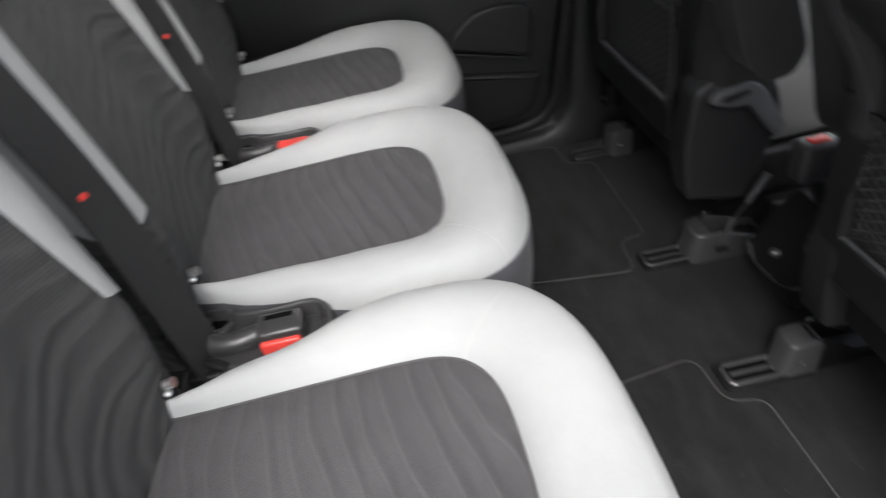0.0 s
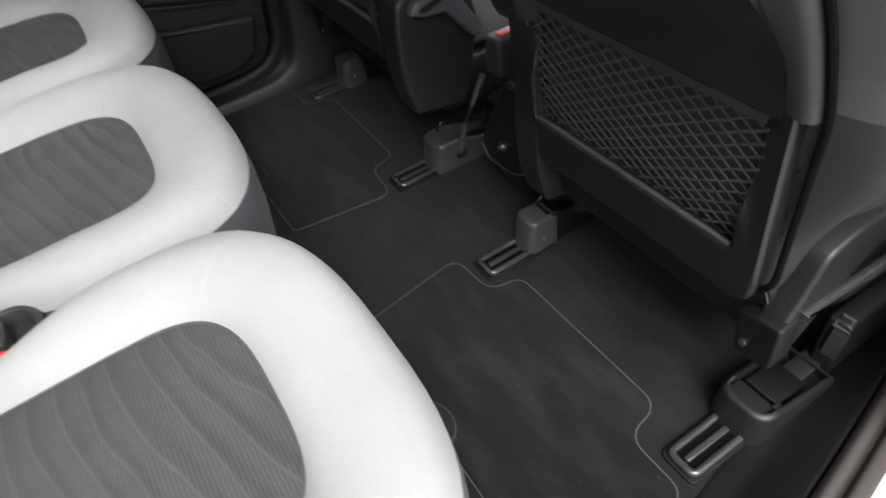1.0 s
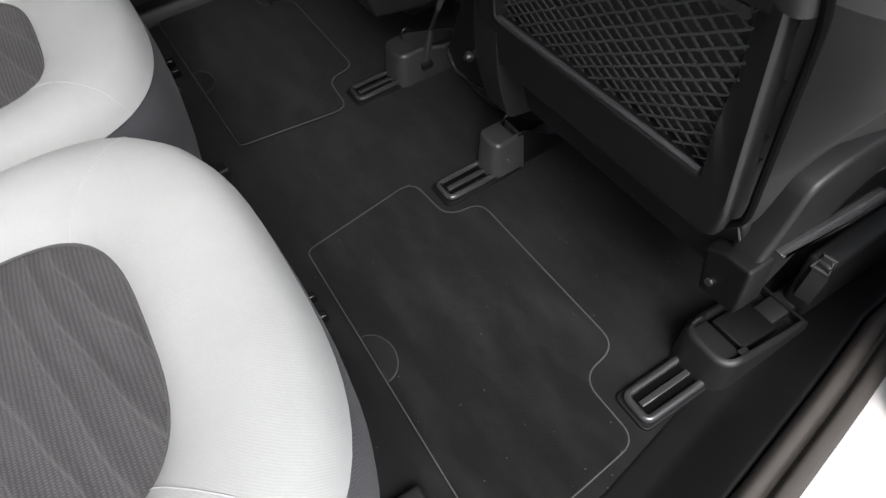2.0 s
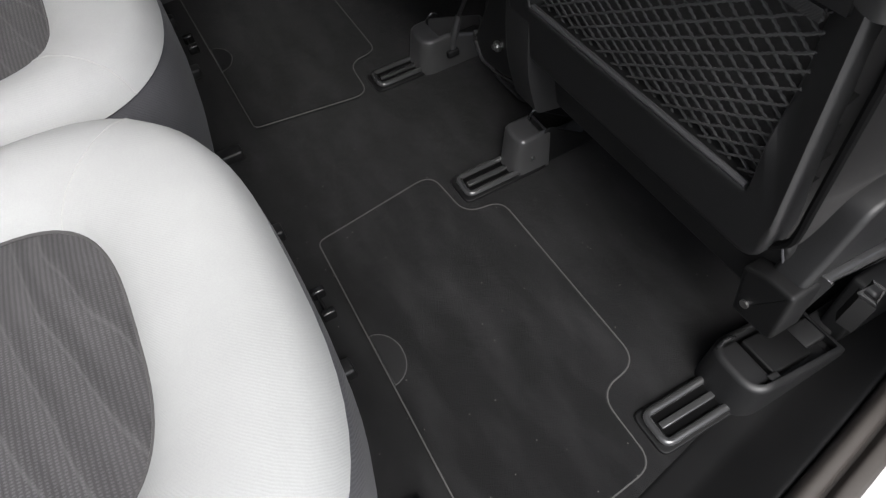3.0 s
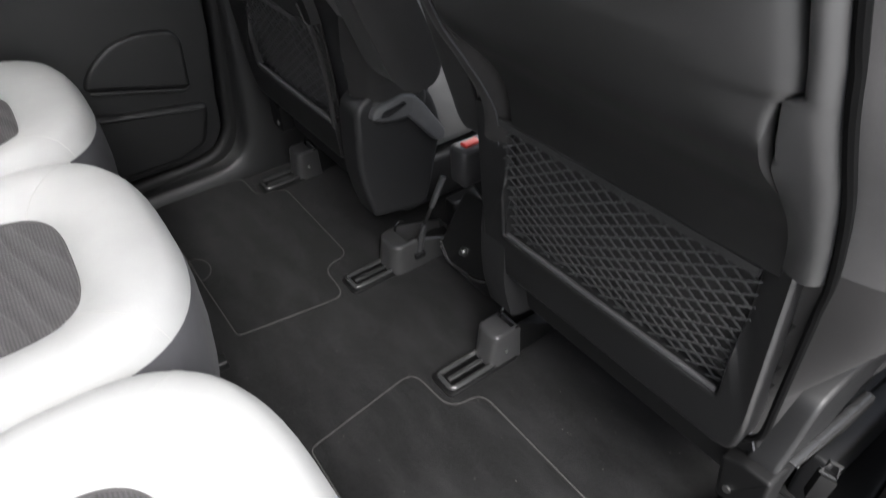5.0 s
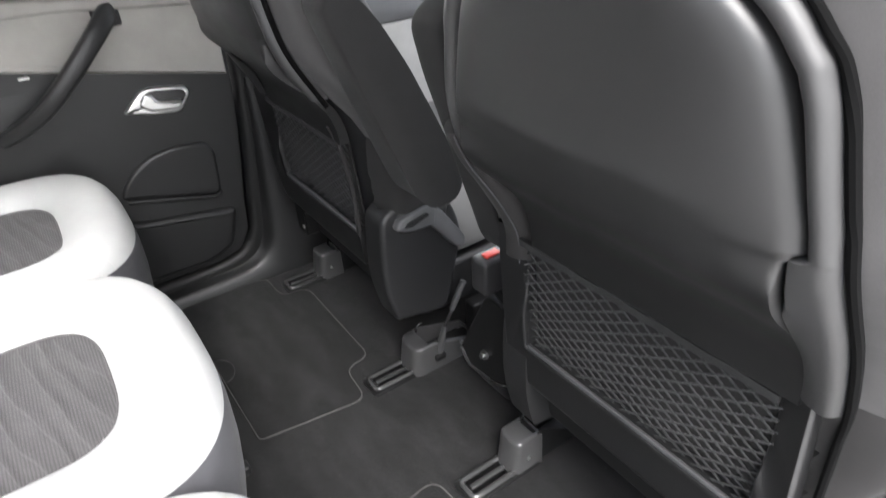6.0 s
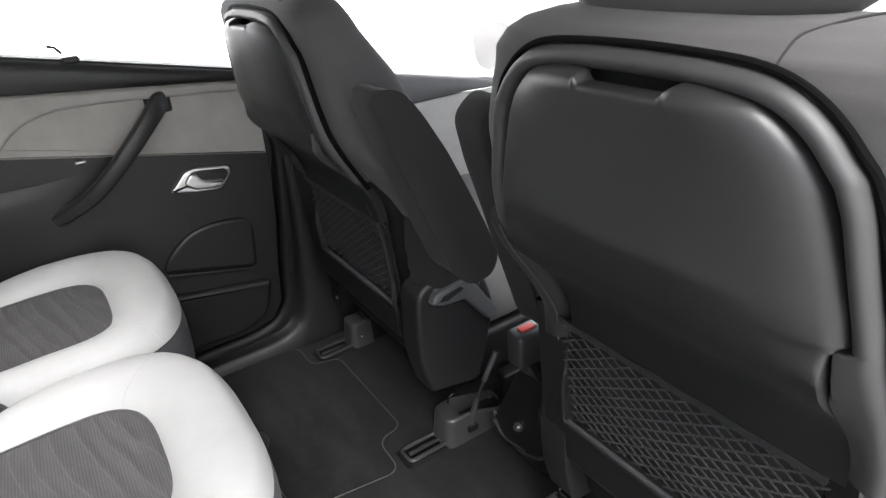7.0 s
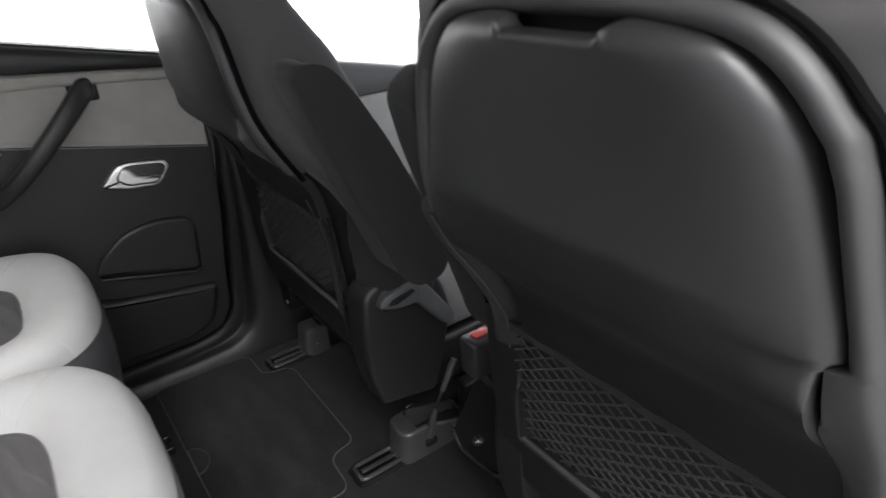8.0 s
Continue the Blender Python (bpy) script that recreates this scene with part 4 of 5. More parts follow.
def front_seat(name_label, m, inner, near, seat_cloth):
    """inner: +1 or -1, the side of the car's middle. near: the seat whose outer side faces the open doorway."""
    seat = empty("front_car_seat", m, name_label, "car seat", "front seats")
    # upholstered body
    levels = [(0.205, 0.108, 0.30, 0.188), (0.235, 0.097, 0.30, 0.200), (0.27, 0.094, 0.31, 0.205), (0.34, 0.094, 0.31, 0.208), (0.45, 0.092, 0.285, 0.240), (0.52, 0.080, 0.255, 0.250), (0.56, 0.056, 0.235, 0.253), (0.60, 0.024, 0.21, 0.255), (0.63, -0.002, 0.19, 0.254), (0.66, -0.022, 0.17, 0.251), (0.69, -0.033, 0.15, 0.248),
              (0.75, -0.041, 0.112, 0.240), (0.81, -0.047, 0.075, 0.226), (0.84, -0.049, 0.06, 0.216), (0.856, -0.046, 0.053, 0.200), (0.866, -0.036, 0.047, 0.182), (0.8725, -0.018, 0.040, 0.158), (0.875, 0.0, 0.030, 0.12)]
    if near:
        levels = [(z, xr - bent([(0.24, 0.0), (0.28, 0.020), (0.34, 0.025), (0.47, 0.024), (0.53, 0.022), (0.58, 0.010), (0.62, 0.0)], z), xf, hw + bent([(0.24, -0.012), (0.30, -0.016), (0.34, -0.014), (0.40, -0.004), (0.45, 0.004), (0.52, 0.0)], z)) for z, xr, xf, hw in levels]
    else:
        levels = [(z, xr - bent([(0.21, 0.0), (0.25, 0.022), (0.30, 0.027), (0.44, 0.024), (0.50, 0.004)], z), xf - bent([(0.2, 0.04), (0.34, 0.06), (0.50, 0.07), (0.62, 0.03), (0.72, 0.0)], z), hw) for z, xr, xf, hw in levels]
    fine = [tuple(q + (r - q) * f / 4 for q, r in zip(g, h)) for g, h in zip(levels, levels[1:]) for f in range(4)] + levels[-1:]
    rows = []
    for z, xr, xf, hw in fine:
        row = []
        for k in range(108):
            a = k / 108 * math.tau
            c, s = math.cos(a), math.sin(a)
            q = abs(s) ** 0.64 * hw
            dent = 0.030 * min(1.0, max(0.0, (along(RIM_W, z) - 0.014 - q) / 0.008)) * min(1.0, max(0.0, (0.853 - z) / 0.01)) if c < 0 else 0.0
            flat = 0.45 - 0.25 * min(1.0, max(0.0, (0.56 - z) / 0.06)) if near and c < 0 else 0.45
            row.append(((xr + xf) / 2 + (xf - xr) / 2 * math.copysign(abs(c) ** flat, c) + dent, (hw - (0.016 * min(1.0, max(0.0, (z - 0.62) / 0.06)) + 0.016 * min(1.0, max(0.0, (z - 0.76) / 0.06)) - 0.018 * min(1.0, max(0.0, (0.62 - z) / 0.06)) if s * inner > 0 else 0.0)) * math.copysign(abs(s) ** 0.64, s), z))
        rows.append(row)
    # lower back is the same cloth, with shade put into its colour
    cut = next(i for i, g in enumerate(fine) if g[0] > 0.519)
    part("backrest", rings(rows[cut:]), DARK_CLOTH, seat, "charcoal cloth backrest")
    part("back_skirt", rings(rows[:cut + 1]), SHADED_CLOTH if near else ARM_CLOTH, seat, "charcoal cloth lower back, darkened for shade" if near else "cloth lower back, coloured black for shade")
    seam = smooth_line([(-0.0465, -0.105, 0.853), (-0.0415, -0.1055, 0.8585), (-0.0375, -0.106, 0.8625), (-0.032, -0.107, 0.8675), (-0.023, -0.109, 0.8700), (-0.005, -0.121, 0.8745), (0.018, -0.128, 0.8753), (0.04, -0.130, 0.874)], 5)
    part("shoulder_seam", tube(seam, 0.0010, 6), ARM_CLOTH, seat)
    # moulded shell, and the rounded surround of the tray

    def tray_x(v):
        return -0.038 - 0.095 * (v - 0.65)

    def rim_x(v):
        return bent(RIM_X, v, 0.012)

    part("back_shell", sheet([p[0] for p in SHELL_W[:4]] + spaced(0.32, 0.80, 26) + [p[0] for p in SHELL_W[12:]], lambda z: along(SHELL_W, z) - 0.010, lambda z: rear_x(z) + bent([(0.3, 0.03), (0.4, 0.028), (0.5, 0.026), (0.56, 0.018), (0.62, 0.030), (0.7, 0.034)], z), 0.03), SHELL, seat, "black moulded shell")
    part("rim", shell_rim(rim_x, inner), LIT_RIM, seat, "rounded rim, coloured paler for the light on it")
    # dark strip laid where the gap between rim and cloth is shaded
    bead = [(rim_x(z) + 0.012, y, z) for y, z in ((0.1545, 0.812), (0.1450, 0.8240), (0.1320, 0.8363), (0.1155, 0.8465), (0.095, 0.8532), (0.065, 0.8567), (0.0, 0.8585))]
    seal = [(bent(RIM_OUT, z, 0.02) + 0.014, rim_in(z) + 0.0035, z) for z in spaced(0.59, 0.80, 14)] + bead
    foot = [(frame_x(z) + 0.016, 0.188 - 0.02 * max(0.0, (0.30 - z) / 0.03), z) for z in spaced(0.275, 0.48, 10)] if near else []
    seal += [(x, -y, z) for x, y, z in (foot + [(bent(RIM_OUT, z, 0.02) + 0.014, along(RIM_W, z) + 0.0035, z) for z in spaced(0.505, 0.80, 20)] + bead[:-1])[::-1]]
    seal = smooth_line([(x, y * inner + OFF, z) for x, y, z in seal], 3)
    part("shadow_gap", tube(seal, [0.0040 - 0.0013 * min(1.0, max(0.0, (p.z - 0.78) / 0.05)) for p in seal], 8), GAP_BLACK, seat, "near-black strip painted as the shadow gap round the shell")
    if near:
        roll = smooth_line([(frame_x(0.47) + 0.024, 0.196, 0.47), (frame_x(0.51) + 0.022, 0.194, 0.51), (0.050, 0.190, 0.55), (0.024, 0.188, 0.59), (-0.004, 0.187, 0.63), (-0.022, 0.186, 0.665)], 6)
        part("side_roll", tube(roll, [0.024 - 0.008 * i / (len(roll) - 1) for i in range(len(roll))], 14), SHADED_CLOTH, seat, "brown-black cloth roll beside the tray")
        part("roll_seam", tube([p + Vector((-0.018 + 0.004 * i / len(roll), -0.012, -0.008)) for i, p in enumerate(roll)], 0.0011, 5), SKIRT_CLOTH, seat)
    # folding tray with a finger notch
    part("tray", moulding(tray_x), TRAY, seat, "smooth dark grey folding tray, curving under")
    # soft panel under the tray, net and its frame
    part("net_backing", sheet(spaced(0.325, 0.50, 8), lambda z: 0.158, lambda z: frame_x(z) + 0.023, 0.004, 16, 0.0), ARM_CLOTH, seat).location.y = NET
    part("net_frame", net_surround(near), FRAME, seat, "black plastic net frame")

    if not near:
        welt = smooth_line([(frame_x(0.326) + 0.002, -0.168, 0.326), (frame_x(0.38) + 0.004, -0.172, 0.38), (frame_x(0.44) + 0.006, -0.170, 0.44), (frame_x(0.49) + 0.006, -0.160, 0.49), (frame_x(0.53), -0.146, 0.53)], 6)
        part("net_welt", tube([p + Vector((0, NET, 0)) for p in welt], 0.0045, 8), ARM_CLOTH, seat, "rolled black cloth edge of the net")

    def net_x(v):
        return frame_x(v) + 0.015 - 0.003 * math.sin(math.pi * min(1.0, max(0.0, (v - 0.33) / 0.175)))

    cords = []
    step, slope = 0.0245, 0.62
    for d in (-1, 1):
        for k in range(-20, 21):
            y0 = k * step
            line = []
            for j in range(110):
                v = 0.327 + 0.170 * j / 109
                u = y0 + d * (v - 0.424) / slope + 0.0006 * math.sin(j * 0.55 + k)
                if -0.167 < u < 0.166:
                    line.append((net_x(v) + 0.0012 * d, u + NET, v))
            if len(line) > 1:
                cords.append(tube(line, [0.0009 if i % 2 else 0.0016 for i in range(len(line))], 5))
    part("net", joined(*cords), CORD, seat, "elastic cord luggage net")
    part("net_hem", ribbon([(frame_x(0.497) + 0.005, u + NET, 0.4965 + 0.0006 * math.sin(u * 90)) for u in spaced(-0.164, 0.163, 24)], 0.010, 0.004, (-0.1, 0, 1)), BELT, seat, "ribbed elastic hem")
    # lit ledge painted as a pale strip, paler still on the far seat
    part("ledge_highlight", tube([(frame_x(0.331) + 0.0045, u + NET, 0.3305) for u in spaced(-0.158, 0.157, 12)], 0.0032 if near else 0.0045, 8), GREY_TRIM if near else LEVER, seat, "pale strip painted as the lit ledge under the net")
    # underside board
    part("lower_cover", slab(fillet([(-0.185, 0.165), (0.185, 0.165), (0.19, 0.275), (-0.19, 0.275)], 0.02), lambda u, v, w: (0.115 + 0.16 * (0.275 - v) - w, u, v), 0.02, 0.004), MATTE, seat)
    # cushion
    rows = []
    for k in range(15):
        f = k / 14
        x = 0.13 + 0.43 * f
        hw = (0.188 + 0.034 * min(1.0, f / 0.4)) * (1 - 0.25 * max(0.0, f - 0.75) / 0.25)
        top, low = 0.385 + 0.03 * f, 0.20 + 0.05 * f
        row = []
        for j in range(28):
            a = j / 28 * math.tau
            c, s = math.cos(a), math.sin(a)
            row.append((x, hw * math.copysign(abs(c) ** 0.5, c), (top + low) / 2 + (top - low) / 2 * math.copysign(abs(s) ** 0.5, s)))
        rows.append(row)
    part("cushion", rings(rows), seat_cloth, seat)
    part("cushion_frame", box(0.16, 0.54, -0.19, 0.19, 0.11, 0.215, 0.015), TRIM, seat)
    for y in (-0.215, 0.215):
        part("leg", box(0.25, 0.50, y - 0.016, y + 0.016, 0.012, 0.12, 0.006), TRIM, seat)
    # headrest
    rows = []
    for k in range(17):
        b = -math.pi / 2 + math.pi * k / 16
        cz, sz = math.cos(b), math.sin(b)
        row = []
        for j in range(28):
            a = j / 28 * math.tau
            c, s = math.cos(a), math.sin(a)
            q = abs(cz) ** 0.45
            row.append((0.030 + 0.048 * q * math.copysign(abs(c) ** 0.7, c), 0.136 * q * math.copysign(abs(s) ** 0.6, s), 0.953 + 0.093 * math.copysign(abs(sz) ** 0.7, sz)))
        rows.append(row)
    part("headrest", rings(rows), DARK_CLOTH, seat, "charcoal cloth headrest")
    for y in (-0.05, 0.05):
        part("headrest_post", tube([(0.022, y, 0.86), (0.026, y, 0.92)], 0.007), STEEL, seat)
    # padded armrest on the side of the car's middle, folded up
    pad = fillet([(-0.035, 0.772), (0.010, 0.760), (0.062, 0.690), (0.122, 0.560), (0.147, 0.492), (0.122, 0.454), (0.080, 0.468), (0.052, 0.518), (0.0, 0.640), (-0.040, 0.735)], 0.022, 4)
    y0, y1 = 0.268, 0.336
    if near:
        pad = fillet([(0.040, 0.768), (0.074, 0.752), (0.122, 0.660), (0.172, 0.520), (0.182, 0.460), (0.162, 0.408), (0.120, 0.400), (0.100, 0.428), (0.072, 0.513), (0.046, 0.594), (0.018, 0.680), (0.004, 0.742)], 0.018, 4)
        y0, y1 = 0.258, 0.318
    else:
        pad = fillet([(-0.026, 0.748), (-0.016, 0.768), (0.014, 0.762), (0.045, 0.730), (0.085, 0.670), (0.132, 0.575), (0.176, 0.474), (0.164, 0.440), (0.119, 0.433), (0.083, 0.463), (0.050, 0.546), (0.010, 0.650)], [0.014, 0.014, 0.02, 0.03, 0.03, 0.03, 0.02, 0.02, 0.02, 0.03, 0.03, 0.03], 4)
    n = len(pad)
    cx, cz = sum(p[0] for p in pad) / n, sum(p[1] for p in pad) / n
    rows = []
    for k in range(13):
        a = -math.pi / 2 + math.pi * k / 12
        g = 0.86 + 0.14 * abs(math.cos(a)) ** 0.5
        y = inner * ((y0 + y1) / 2 + (y1 - y0) / 2 * math.copysign(abs(math.sin(a)) ** 0.8, math.sin(a)))
        rows.append([(cx + (u - cx) * g, y, cz + (v - cz) * (0.94 + 0.06 * g)) for u, v in pad])
    # armrest in black rather than seat cloth: shade put into the colour
    arm = part("armrest", rings(rows), ARM_CLOTH, seat, "charcoal cloth armrest folded up, darkened for shade")
    part("armrest_seam", tube([(cx + (u - cx) * 0.90, inner * (y1 - 0.0045), cz + (v - cz) * 0.965) for u, v in pad], 0.0018, 5, True), SKIRT_CLOTH, arm)
    # plastic side covers
    cover = fillet([(0.070, 0.384), (0.118, 0.408), (0.175, 0.412), (0.215, 0.372), (0.236, 0.300), (0.215, 0.232), (0.204, 0.188), (0.188, 0.145), (0.080, 0.166), (0.064, 0.228), (0.061, 0.290), (0.066, 0.354)], [0.02, 0.02, 0.03, 0.03, 0.03, 0.02, 0.02, 0.012, 0.008, 0.03, 0.03, 0.02], 5)
    part("side_cover", slab(cover, lambda u, v, w: (u, inner * (0.175 + w), v), 0.055, 0.009, 4), SHELL, seat, "black plastic side cover")
    lay = lambda u, v, q: (u, inner * q, v)
    bar = fillet([(0.088, 0.362), (0.098, 0.381), (0.152, 0.392), (0.174, 0.382), (0.168, 0.348), (0.120, 0.350)], 0.008, 4)
    blade = fillet([(0.146, 0.388), (0.170, 0.386), (0.190, 0.362), (0.232, 0.298), (0.229, 0.280), (0.208, 0.284), (0.166, 0.338), (0.142, 0.362)], 0.008, 4)
    part("recline_lever", joined(rounded_pad(bar, lay, 0.220, 0.246, 0.006), rounded_pad(blade, lay, 0.2205, 0.2455, 0.006)), LEVER, seat, "dark grey reclining lever")
    slot = fillet([(0.104, 0.364), (0.110, 0.373), (0.150, 0.380), (0.156, 0.372), (0.120, 0.361)], 0.003, 3)
    part("lever_slot", slab(slot, lambda u, v, w: (u, inner * (0.2435 + w), v), 0.003, 0.0008), MATTE, seat)
    hub = fillet([(0.092, 0.372), (0.116, 0.408), (0.168, 0.414), (0.206, 0.382), (0.200, 0.345), (0.150, 0.335), (0.100, 0.345)], 0.02, 5)
    part("lever_hub", rounded_pad(hub, lambda u, v, q: (u, inner * q, v), 0.20, 0.236, 0.010, 4), SHELL, seat, "rounded black lever boss")
    screw = Vector((0.112, inner * 0.192, 0.205))
    part("cover_screw", tube([screw, screw + Vector((-0.008, 0, 0))], 0.005, 10), STEEL, seat)
    # outer hinge cover: a bolted foot with a rounded arm that rises forwards
    arm = fillet([(0.088, 0.164), (0.083, 0.180), (0.090, 0.232), (0.109, 0.270), (0.126, 0.326), (0.170, 0.338), (0.300, 0.330), (0.306, 0.300), (0.205, 0.255), (0.165, 0.205), (0.130, 0.166)], [0.008, 0.01, 0.02, 0.02, 0.016, 0.02, 0.02, 0.02, 0.03, 0.03, 0.016], 6)
    part("hinge_cover", rounded_pad(arm, lambda u, v, q: (u, -inner * q, v), 0.182, 0.216, 0.006, 5), TRIM, seat, "black plastic hinge cover")
    foot = fillet([(0.165, 0.229), (0.188, 0.240), (0.220, 0.242), (0.222, 0.168), (0.173, 0.166)], [0.003, 0.006, 0.006, 0.010, 0.006])
    # foot coloured darker than the arm it continues, standing in for shade
    part("hinge_foot", slab(foot, lambda u, v, w: (0.115 - w, -inner * u, v), 0.0345, 0.004), STEP, seat)
    screw = Vector((0.082, -inner * 0.184, 0.188))
    part("cover_screw", tube([screw, screw + Vector((-0.004, 0, 0))], 0.0048, 12), STEEL, seat)
    flap = [(0.088 + 0.012 * f, -inner * (0.160 + 0.03 * f), 0.292 - 0.055 * f * f) for f in spaced(0, 1, 8)]
    part("cloth_seam", tube(flap, 0.0012, 5), SKIRT_CLOTH, seat)
    if near:
        grip = fillet([(0.112, 0.252), (0.150, 0.250), (0.215, 0.240), (0.285, 0.232), (0.290, 0.210), (0.215, 0.216), (0.150, 0.236), (0.116, 0.246)], [0.003, 0.01, 0.02, 0.008, 0.008, 0.02, 0.01, 0.003], 5)
        part("height_lever", rounded_pad(grip, lambda u, v, q: (u, -inner * q, v), 0.212, 0.226, 0.005), RAIL, seat, "glossy black height lever")
        low, high, side = Vector((0.1725, -inner * 0.240, 0.150)), Vector((0.1725, -inner * 0.242, 0.199)), Vector((0.011, -inner * 0.014, -0.010)).normalized()
        part("belt_anchor", ribbon([low + (high - low) * f for f in spaced(0, 1, 6)], 0.022, 0.012, side), STEP, seat, "black belt anchor")
        loop = [high + side * (k * 0.010) + Vector((0.004 * j, 0, 0.018 * j)) for k, j in ((-1, 0), (1, 0), (0.8, 1), (-0.8, 1))]
        part("anchor_plate", tube(loop, 0.0024, 8, True), RAIL, seat, "black coated metal anchor loop")
    return seat


# near cushion coloured black, far one grey, to stand in for shade
front_seat("charcoal front seat with folding tray and net, beside the open doorway", pose(0, -0.418, 0), 1, True, ARM_CLOTH)
front_seat("charcoal front seat with folded armrest, across the cabin", pose(-0.030, 0.325, 0), -1, False, CUSHION_CLOTH)

# ---- floor rails with end caps ----


def end_cap(a, w, tall, ledge, length):
    """A rounded plastic tub: a solid rear block with a leaning back, then a channel between walls that sink towards the front."""
    plan = fillet([(a, -w), (a + length, -w), (a + length, w), (a, w)], [0.8 * w, 0.003, 0.003, 0.8 * w], 8)
    full = []
    for p, q in zip(plan, plan[1:] + plan[:1]):
        n = max(1, int((Vector(q) - Vector(p)).length / 0.008))
        full += [(p[0] + (q[0] - p[0]) * k / n, p[1] + (q[1] - p[1]) * k / n) for k in range(n)]

    def high(x):
        return along([(a + ledge + 0.012, tall), (a + ledge + 0.050, 0.84 * tall), (a + length, 0.50 * tall)], x)

    def ring(inset, drop, low=None):
        row = []
        for x, y in full:
            f = (x - a) / length
            h = high(x)
            z = h - drop if low is None else low * h
            u = a + inset + (x - a) * (length - 2 * inset) / length + 0.011 * (1 - f) ** 3 * z / tall
            row.append((u, y * (w - inset) / w * (1 - 0.06 * z / tall), z))
        return row

    r = 0.0065
    rows = [ring(0, 0, 0.0), ring(0, 0, 0.4)] + [ring(r * (1 - math.sin(t)), r * (1 - math.cos(t))) for t in (math.pi / 2, 1.15, 0.78, 0.4, 0.0)]
    lip = [(max(u, a + ledge), max(-w + 0.008, min(w - 0.008, y)), z) for u, y, z in ring(0.0075, 0.0)]
    rows += [lip, [(u + 0.001, y * 0.985, z - 0.004) for u, y, z in lip], [(u + 0.004, y * 0.97, 0.012) for u, y, z in lip]]
    return rings(rows)


def rail(y, x0, wide, tall, ledge, length):
    r = empty("seat_rail", pose(0, y, 0), "black seat rail in the floor with plastic end cap", "seat rail", "front seat rails")
    h = 0.020
    loop = fillet([(x0, -h), (x0 + 0.14, -h), (x0 + 0.14, h), (x0, h)], 0.010, 5)
    part("slot_rim", tube([(u, v, 0.008) for u, v in loop], 0.0056, 10, True), RAIL, r, "glossy black slot rim")
    # floor coloured near-black for the shade down in the slot
    part("slot_floor", box(x0 + 0.004, x0 + 0.40, -0.018, 0.018, 0.001, 0.0062, 0.001), GAP_BLACK, r)
    bed = fillet([(x0 - 0.010, -h - 0.009), (x0 + 0.14, -h - 0.009), (x0 + 0.14, h + 0.009), (x0 - 0.010, h + 0.009)], 0.012, 5)
    part("slot_bed", slab(bed, lambda u, v, w: (u, v, w), 0.0045, 0.0015), STEP, r)
    part("slot_bar", box(x0 + 0.008, x0 + 0.14, -0.0045, 0.0045, 0.002, 0.0105, 0.0015), RAIL, r)
    a, w = x0 + (0.084 if wide > 0.08 else 0.076), wide / 2
    # doorway cap dark, the others pale: light on them put into the colour
    cap = part("end_cap", end_cap(a, w, tall, ledge, length), TRIM if wide > 0.08 else LIT_CAP, r, "dark grey plastic end cap with an open channel")
    part("rail_track", box(a + 0.05, a + 0.42, -0.016, 0.016, 0.004, 0.026, 0.003), TRIM, r)
    hook = [(a + ledge + 0.002, w - 0.012, 0.80 * tall), (a + ledge + 0.006, w - 0.012, 1.10 * tall), (a + ledge + 0.016, w - 0.013, 1.20 * tall), (a + ledge + 0.024, w - 0.014, 1.12 * tall)]
    part("catch", tube(smooth_line(hook, 4), 0.0024, 8), GLOSS, r, "black wire latch")
    if wide < 0.07:
        for side in (-1, 1):
            plate = fillet([(a + 0.046, 0.004), (a + 0.046, 0.86 * tall), (a + 0.062, 1.06 * tall), (a + 0.070, 1.02 * tall), (a + 0.150, 0.26 * tall), (a + 0.150, 0.004)], [0.001, 0.004, 0.005, 0.005, 0.006, 0.001], 4)
            part("bracket", rounded_pad(plate, lambda u, v, q: (u, side * q, v), w - 0.0065, w - 0.003, 0.001), STEP, r, "thin black bracket plate")
        part("cap_pin", tube([(a + 0.034, -w + 0.002, 0.44 * tall), (a + 0.034, -w - 0.0012, 0.44 * tall)], 0.0032, 10), STEEL, cap)
    else:
        part("channel_floor", box(a + ledge + 0.004, a + 0.150, -w + 0.009, w - 0.009, 0.16 * tall, 0.30 * tall, 0.002), STEP, cap)
    if wide > 0.08:
        tongue = box(a + ledge + 0.001, a + ledge + 0.036, -w + 0.016, w - 0.012, 0.3 * tall, 0.90 * tall, 0.003)
        cover = box(a + ledge + 0.041, a + 0.125, -w + 0.018, w - 0.016, 0.3 * tall, 0.92 * tall, 0.003)
        for v in list(tongue.verts) + list(cover.verts):
            v.co.z -= 0.22 * (v.co.x - a - ledge)
        part("tongue", tongue, TRIM, cap)
        part("slide_cover", cover, STEP, cap, "black sliding cover")
        part("stop", box(a + ledge + 0.030, a + ledge + 0.044, -w + 0.010, -w + 0.020, 0.5 * tall, 0.84 * tall, 0.002), TRIM, cap)
    return r


rail(-0.622, -0.004, 0.084, 0.060, 0.017, 0.165)
rail(-0.174, -0.002, 0.054, 0.072, 0.050, 0.066)
rail(0.138, -0.004, 0.072, 0.066, 0.044, 0.165)
rail(0.575, 0.0, 0.060, 0.070, 0.050, 0.066)

# buckle of the near front seat, seat cable and the low console end
buckle = empty("front_buckle", pose(0.135, -0.082, 0.368), "black front seat belt buckle with red button", "seat belt buckle")
case = part("case", box(-0.030, 0.028, -0.018, 0.020, -0.062, 0.0, 0.007), BUCKLE, buckle)
part("button", box(-0.016, 0.012, -0.006, 0.009, -0.002, 0.0030, 0.0015), RED, case, "red release button")
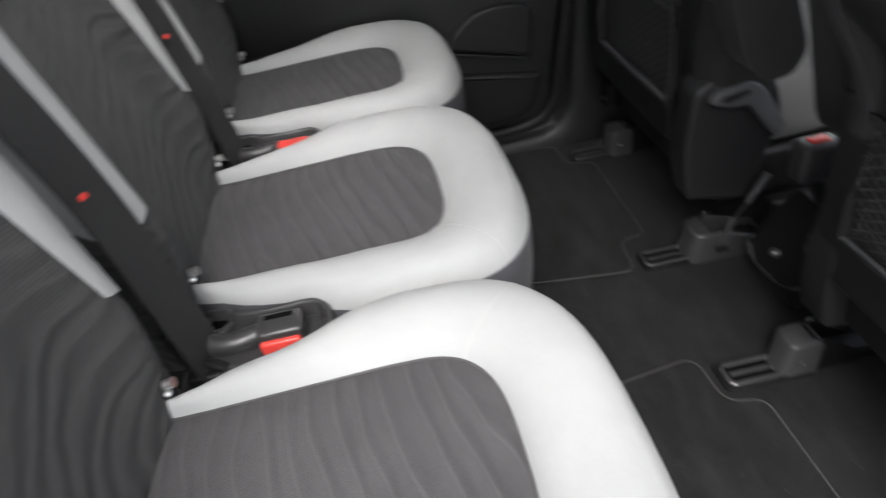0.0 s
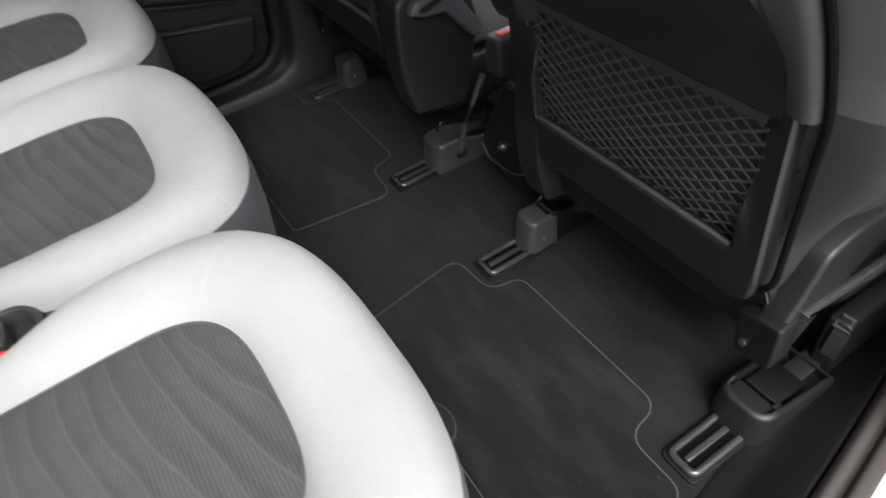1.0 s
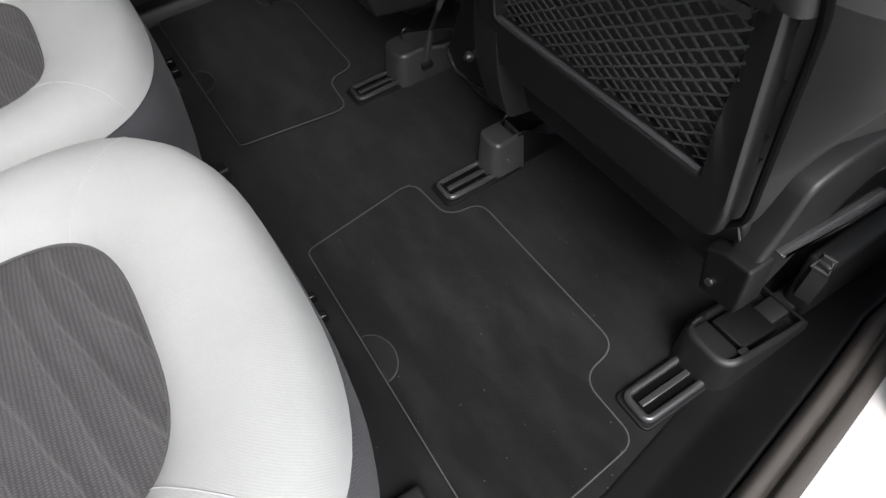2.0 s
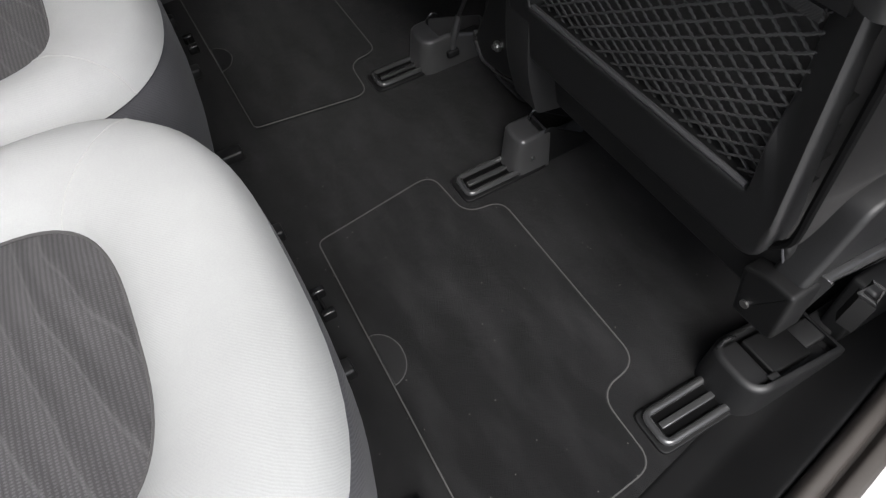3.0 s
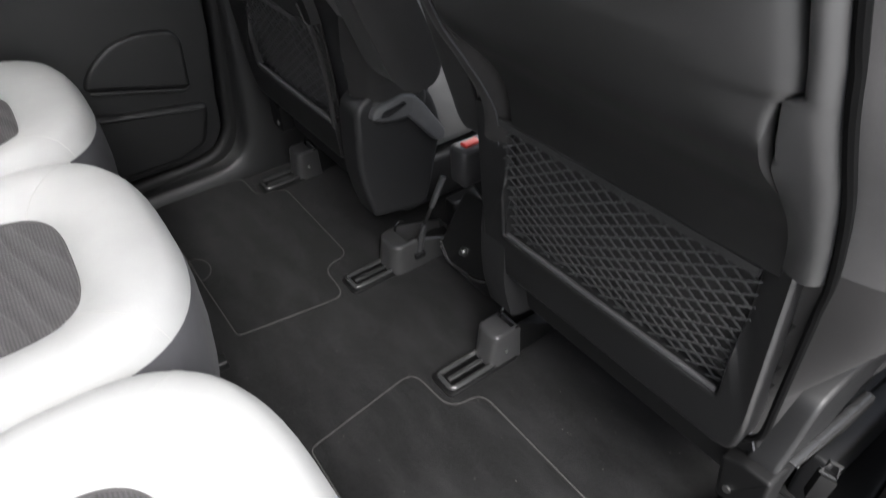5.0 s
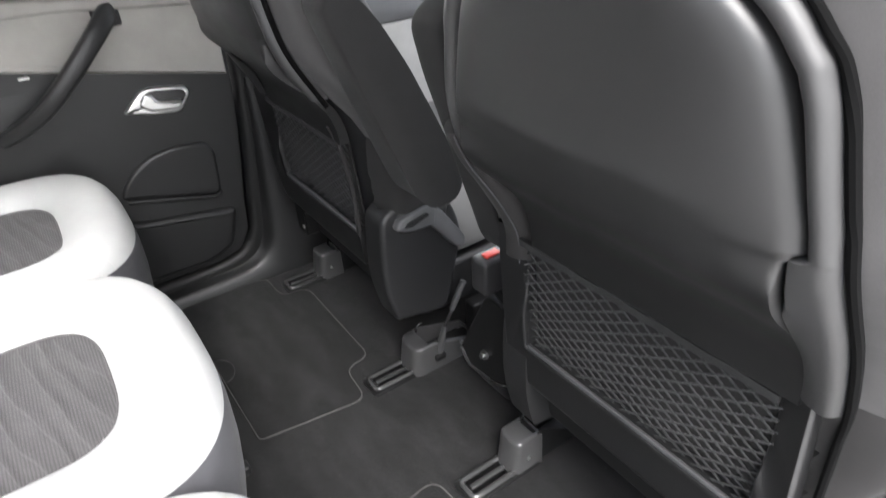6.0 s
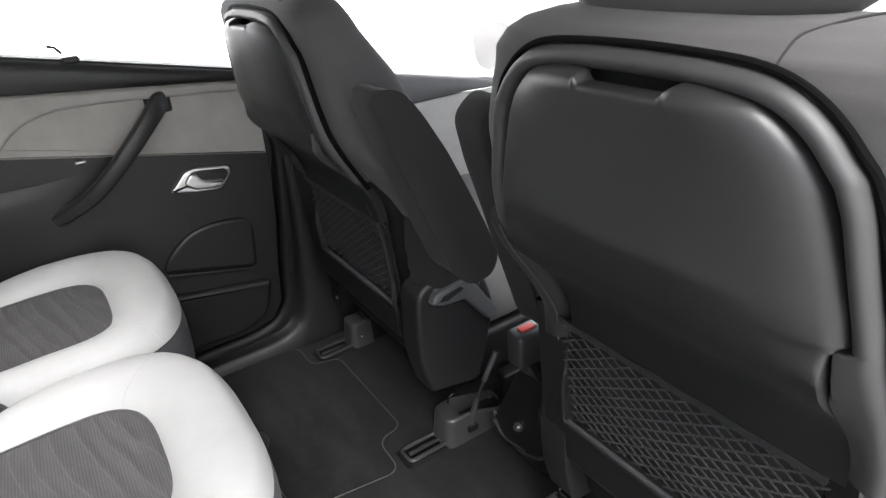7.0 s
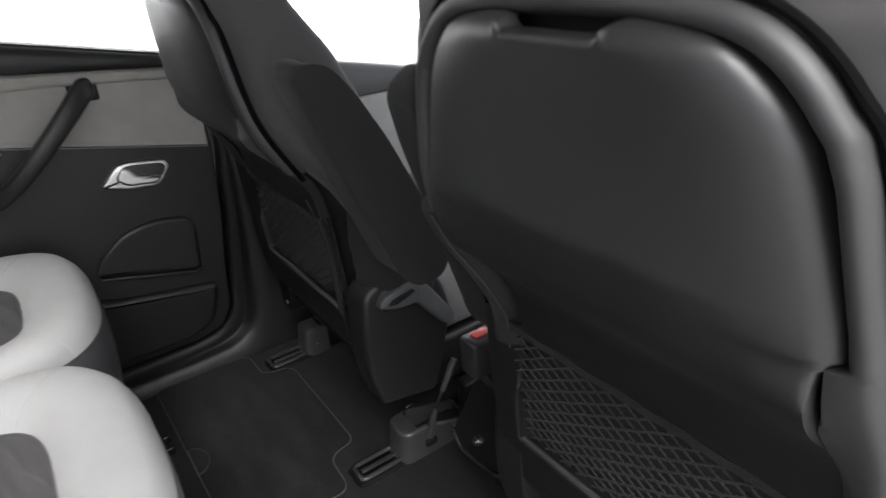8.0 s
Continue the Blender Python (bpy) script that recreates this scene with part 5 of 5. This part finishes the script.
part("stalk", tube(smooth_line([(0.0, 0, -0.05), (0.04, 0.002, -0.13), (0.07, 0.004, -0.24), (0.07, 0.0, -0.30)], 5), 0.012, 8), TRIM, buckle)

cable = empty("seat_cable", pose(0.141, 0.106, 0.030), "black cable link from seat to floor rail", "cable")
part("link", tube([(-0.004, 0.0, 0.0), (0.004, -0.001, 0.034), (0.014, -0.002, 0.066)], [0.007, 0.0075, 0.0055], 10), GREY_TRIM, cable)
part("cord", tube([(0.014, -0.002, 0.066), (0.034, -0.004, 0.104)], 0.0036, 8), TRIM, cable)
part("ferrule", tube([(0.032, -0.004, 0.100), (0.046, -0.005, 0.128), (0.062, -0.006, 0.158)], [0.0055, 0.0062, 0.0062], 10), LEVER, cable)
part("link_foot", box(-0.016, 0.008, -0.010, 0.008, -0.008, 0.006, 0.003), MATTE, cable)

console = empty("floor_console", pose(0.175, 0, 0), "low black console end plate with a bolt, between the front seats", "console")
shape = fillet([(0.054, 0.082), (0.030, 0.050), (-0.045, 0.058), (-0.088, 0.076), (-0.125, 0.125), (-0.100, 0.250), (-0.030, 0.250), (0.014, 0.165)], [0.016, 0.016, 0.03, 0.03, 0.03, 0.02, 0.02, 0.04], 6)
part("plate", slab(shape, lambda u, v, w: (0.10 - w, u, v), 0.118, 0.006, 4), TRIM, console)
part("plate_rim", tube([(-0.019, u * 0.985, v) for u, v in shape[:34]], 0.0042, 8), RAIL, console, "raised glossy edge")
part("tunnel", box(0.0, 0.30, -0.075, 0.040, 0.0, 0.12, 0.02), CARPET, console, "black felt over the tunnel")
part("pivot_tube", tube([(-0.005, -0.112, 0.180), (0.02, -0.075, 0.184)], 0.030, 20), GREY_TRIM, console, "dark grey pivot tube")
bolt = Vector((-0.018, -0.026, 0.111))
part("bolt", joined(tube([bolt, bolt + Vector((-0.006, 0, 0.001))], 0.009, 12), tube([bolt, bolt + Vector((-0.012, 0, 0.002))], 0.0045, 8)), STEEL, console)

# ---- floor mats ----


def floor_mat(m, flip):
    mat = empty("floor_mat", m, "black carpet floor mat with pale stitched edge", "floor mat", "rear floor mats")
    edge = [(-0.238, -0.150), (-0.031, -0.121), (-0.025, -0.221), (0.034, -0.228), (0.036, -0.543), (-0.030, -0.552), (-0.030, -0.652), (-0.16, -0.664), (-0.245, -0.660)]
    edge = fillet(edge, [0.012, 0.03, 0.03, 0.025, 0.03, 0.03, 0.025, 0.05, 0.02], 7)
    edge = [(x, flip * y) for x, y in edge]
    part("carpet", slab(edge, lambda u, v, w: (u, v, 0.0005 + w), 0.0065, 0.003), MAT, mat)
    part("edging", tube([(u, v, 0.0055) for u, v in edge], 0.0010, 6, True), PIPING, mat, "pale grey stitched edging")
    arc = [(-0.240 + 0.030 * math.sin(a), flip * (-0.376 - 0.040 * math.cos(a))) for a in spaced(0, math.pi, 14)]
    part("heel_patch", slab(arc, lambda u, v, w: (u, v, 0.006 + w), 0.003, 0.001), TRIM, mat, "half-round black fixing patch")
    part("patch_edge", tube([(u, v, 0.0085) for u, v in arc], 0.0008, 6), DARK_CLOTH, mat)
    return mat


floor_mat(pose(0, 0, 0), 1)
floor_mat(pose(0, -0.006, 0), -1)
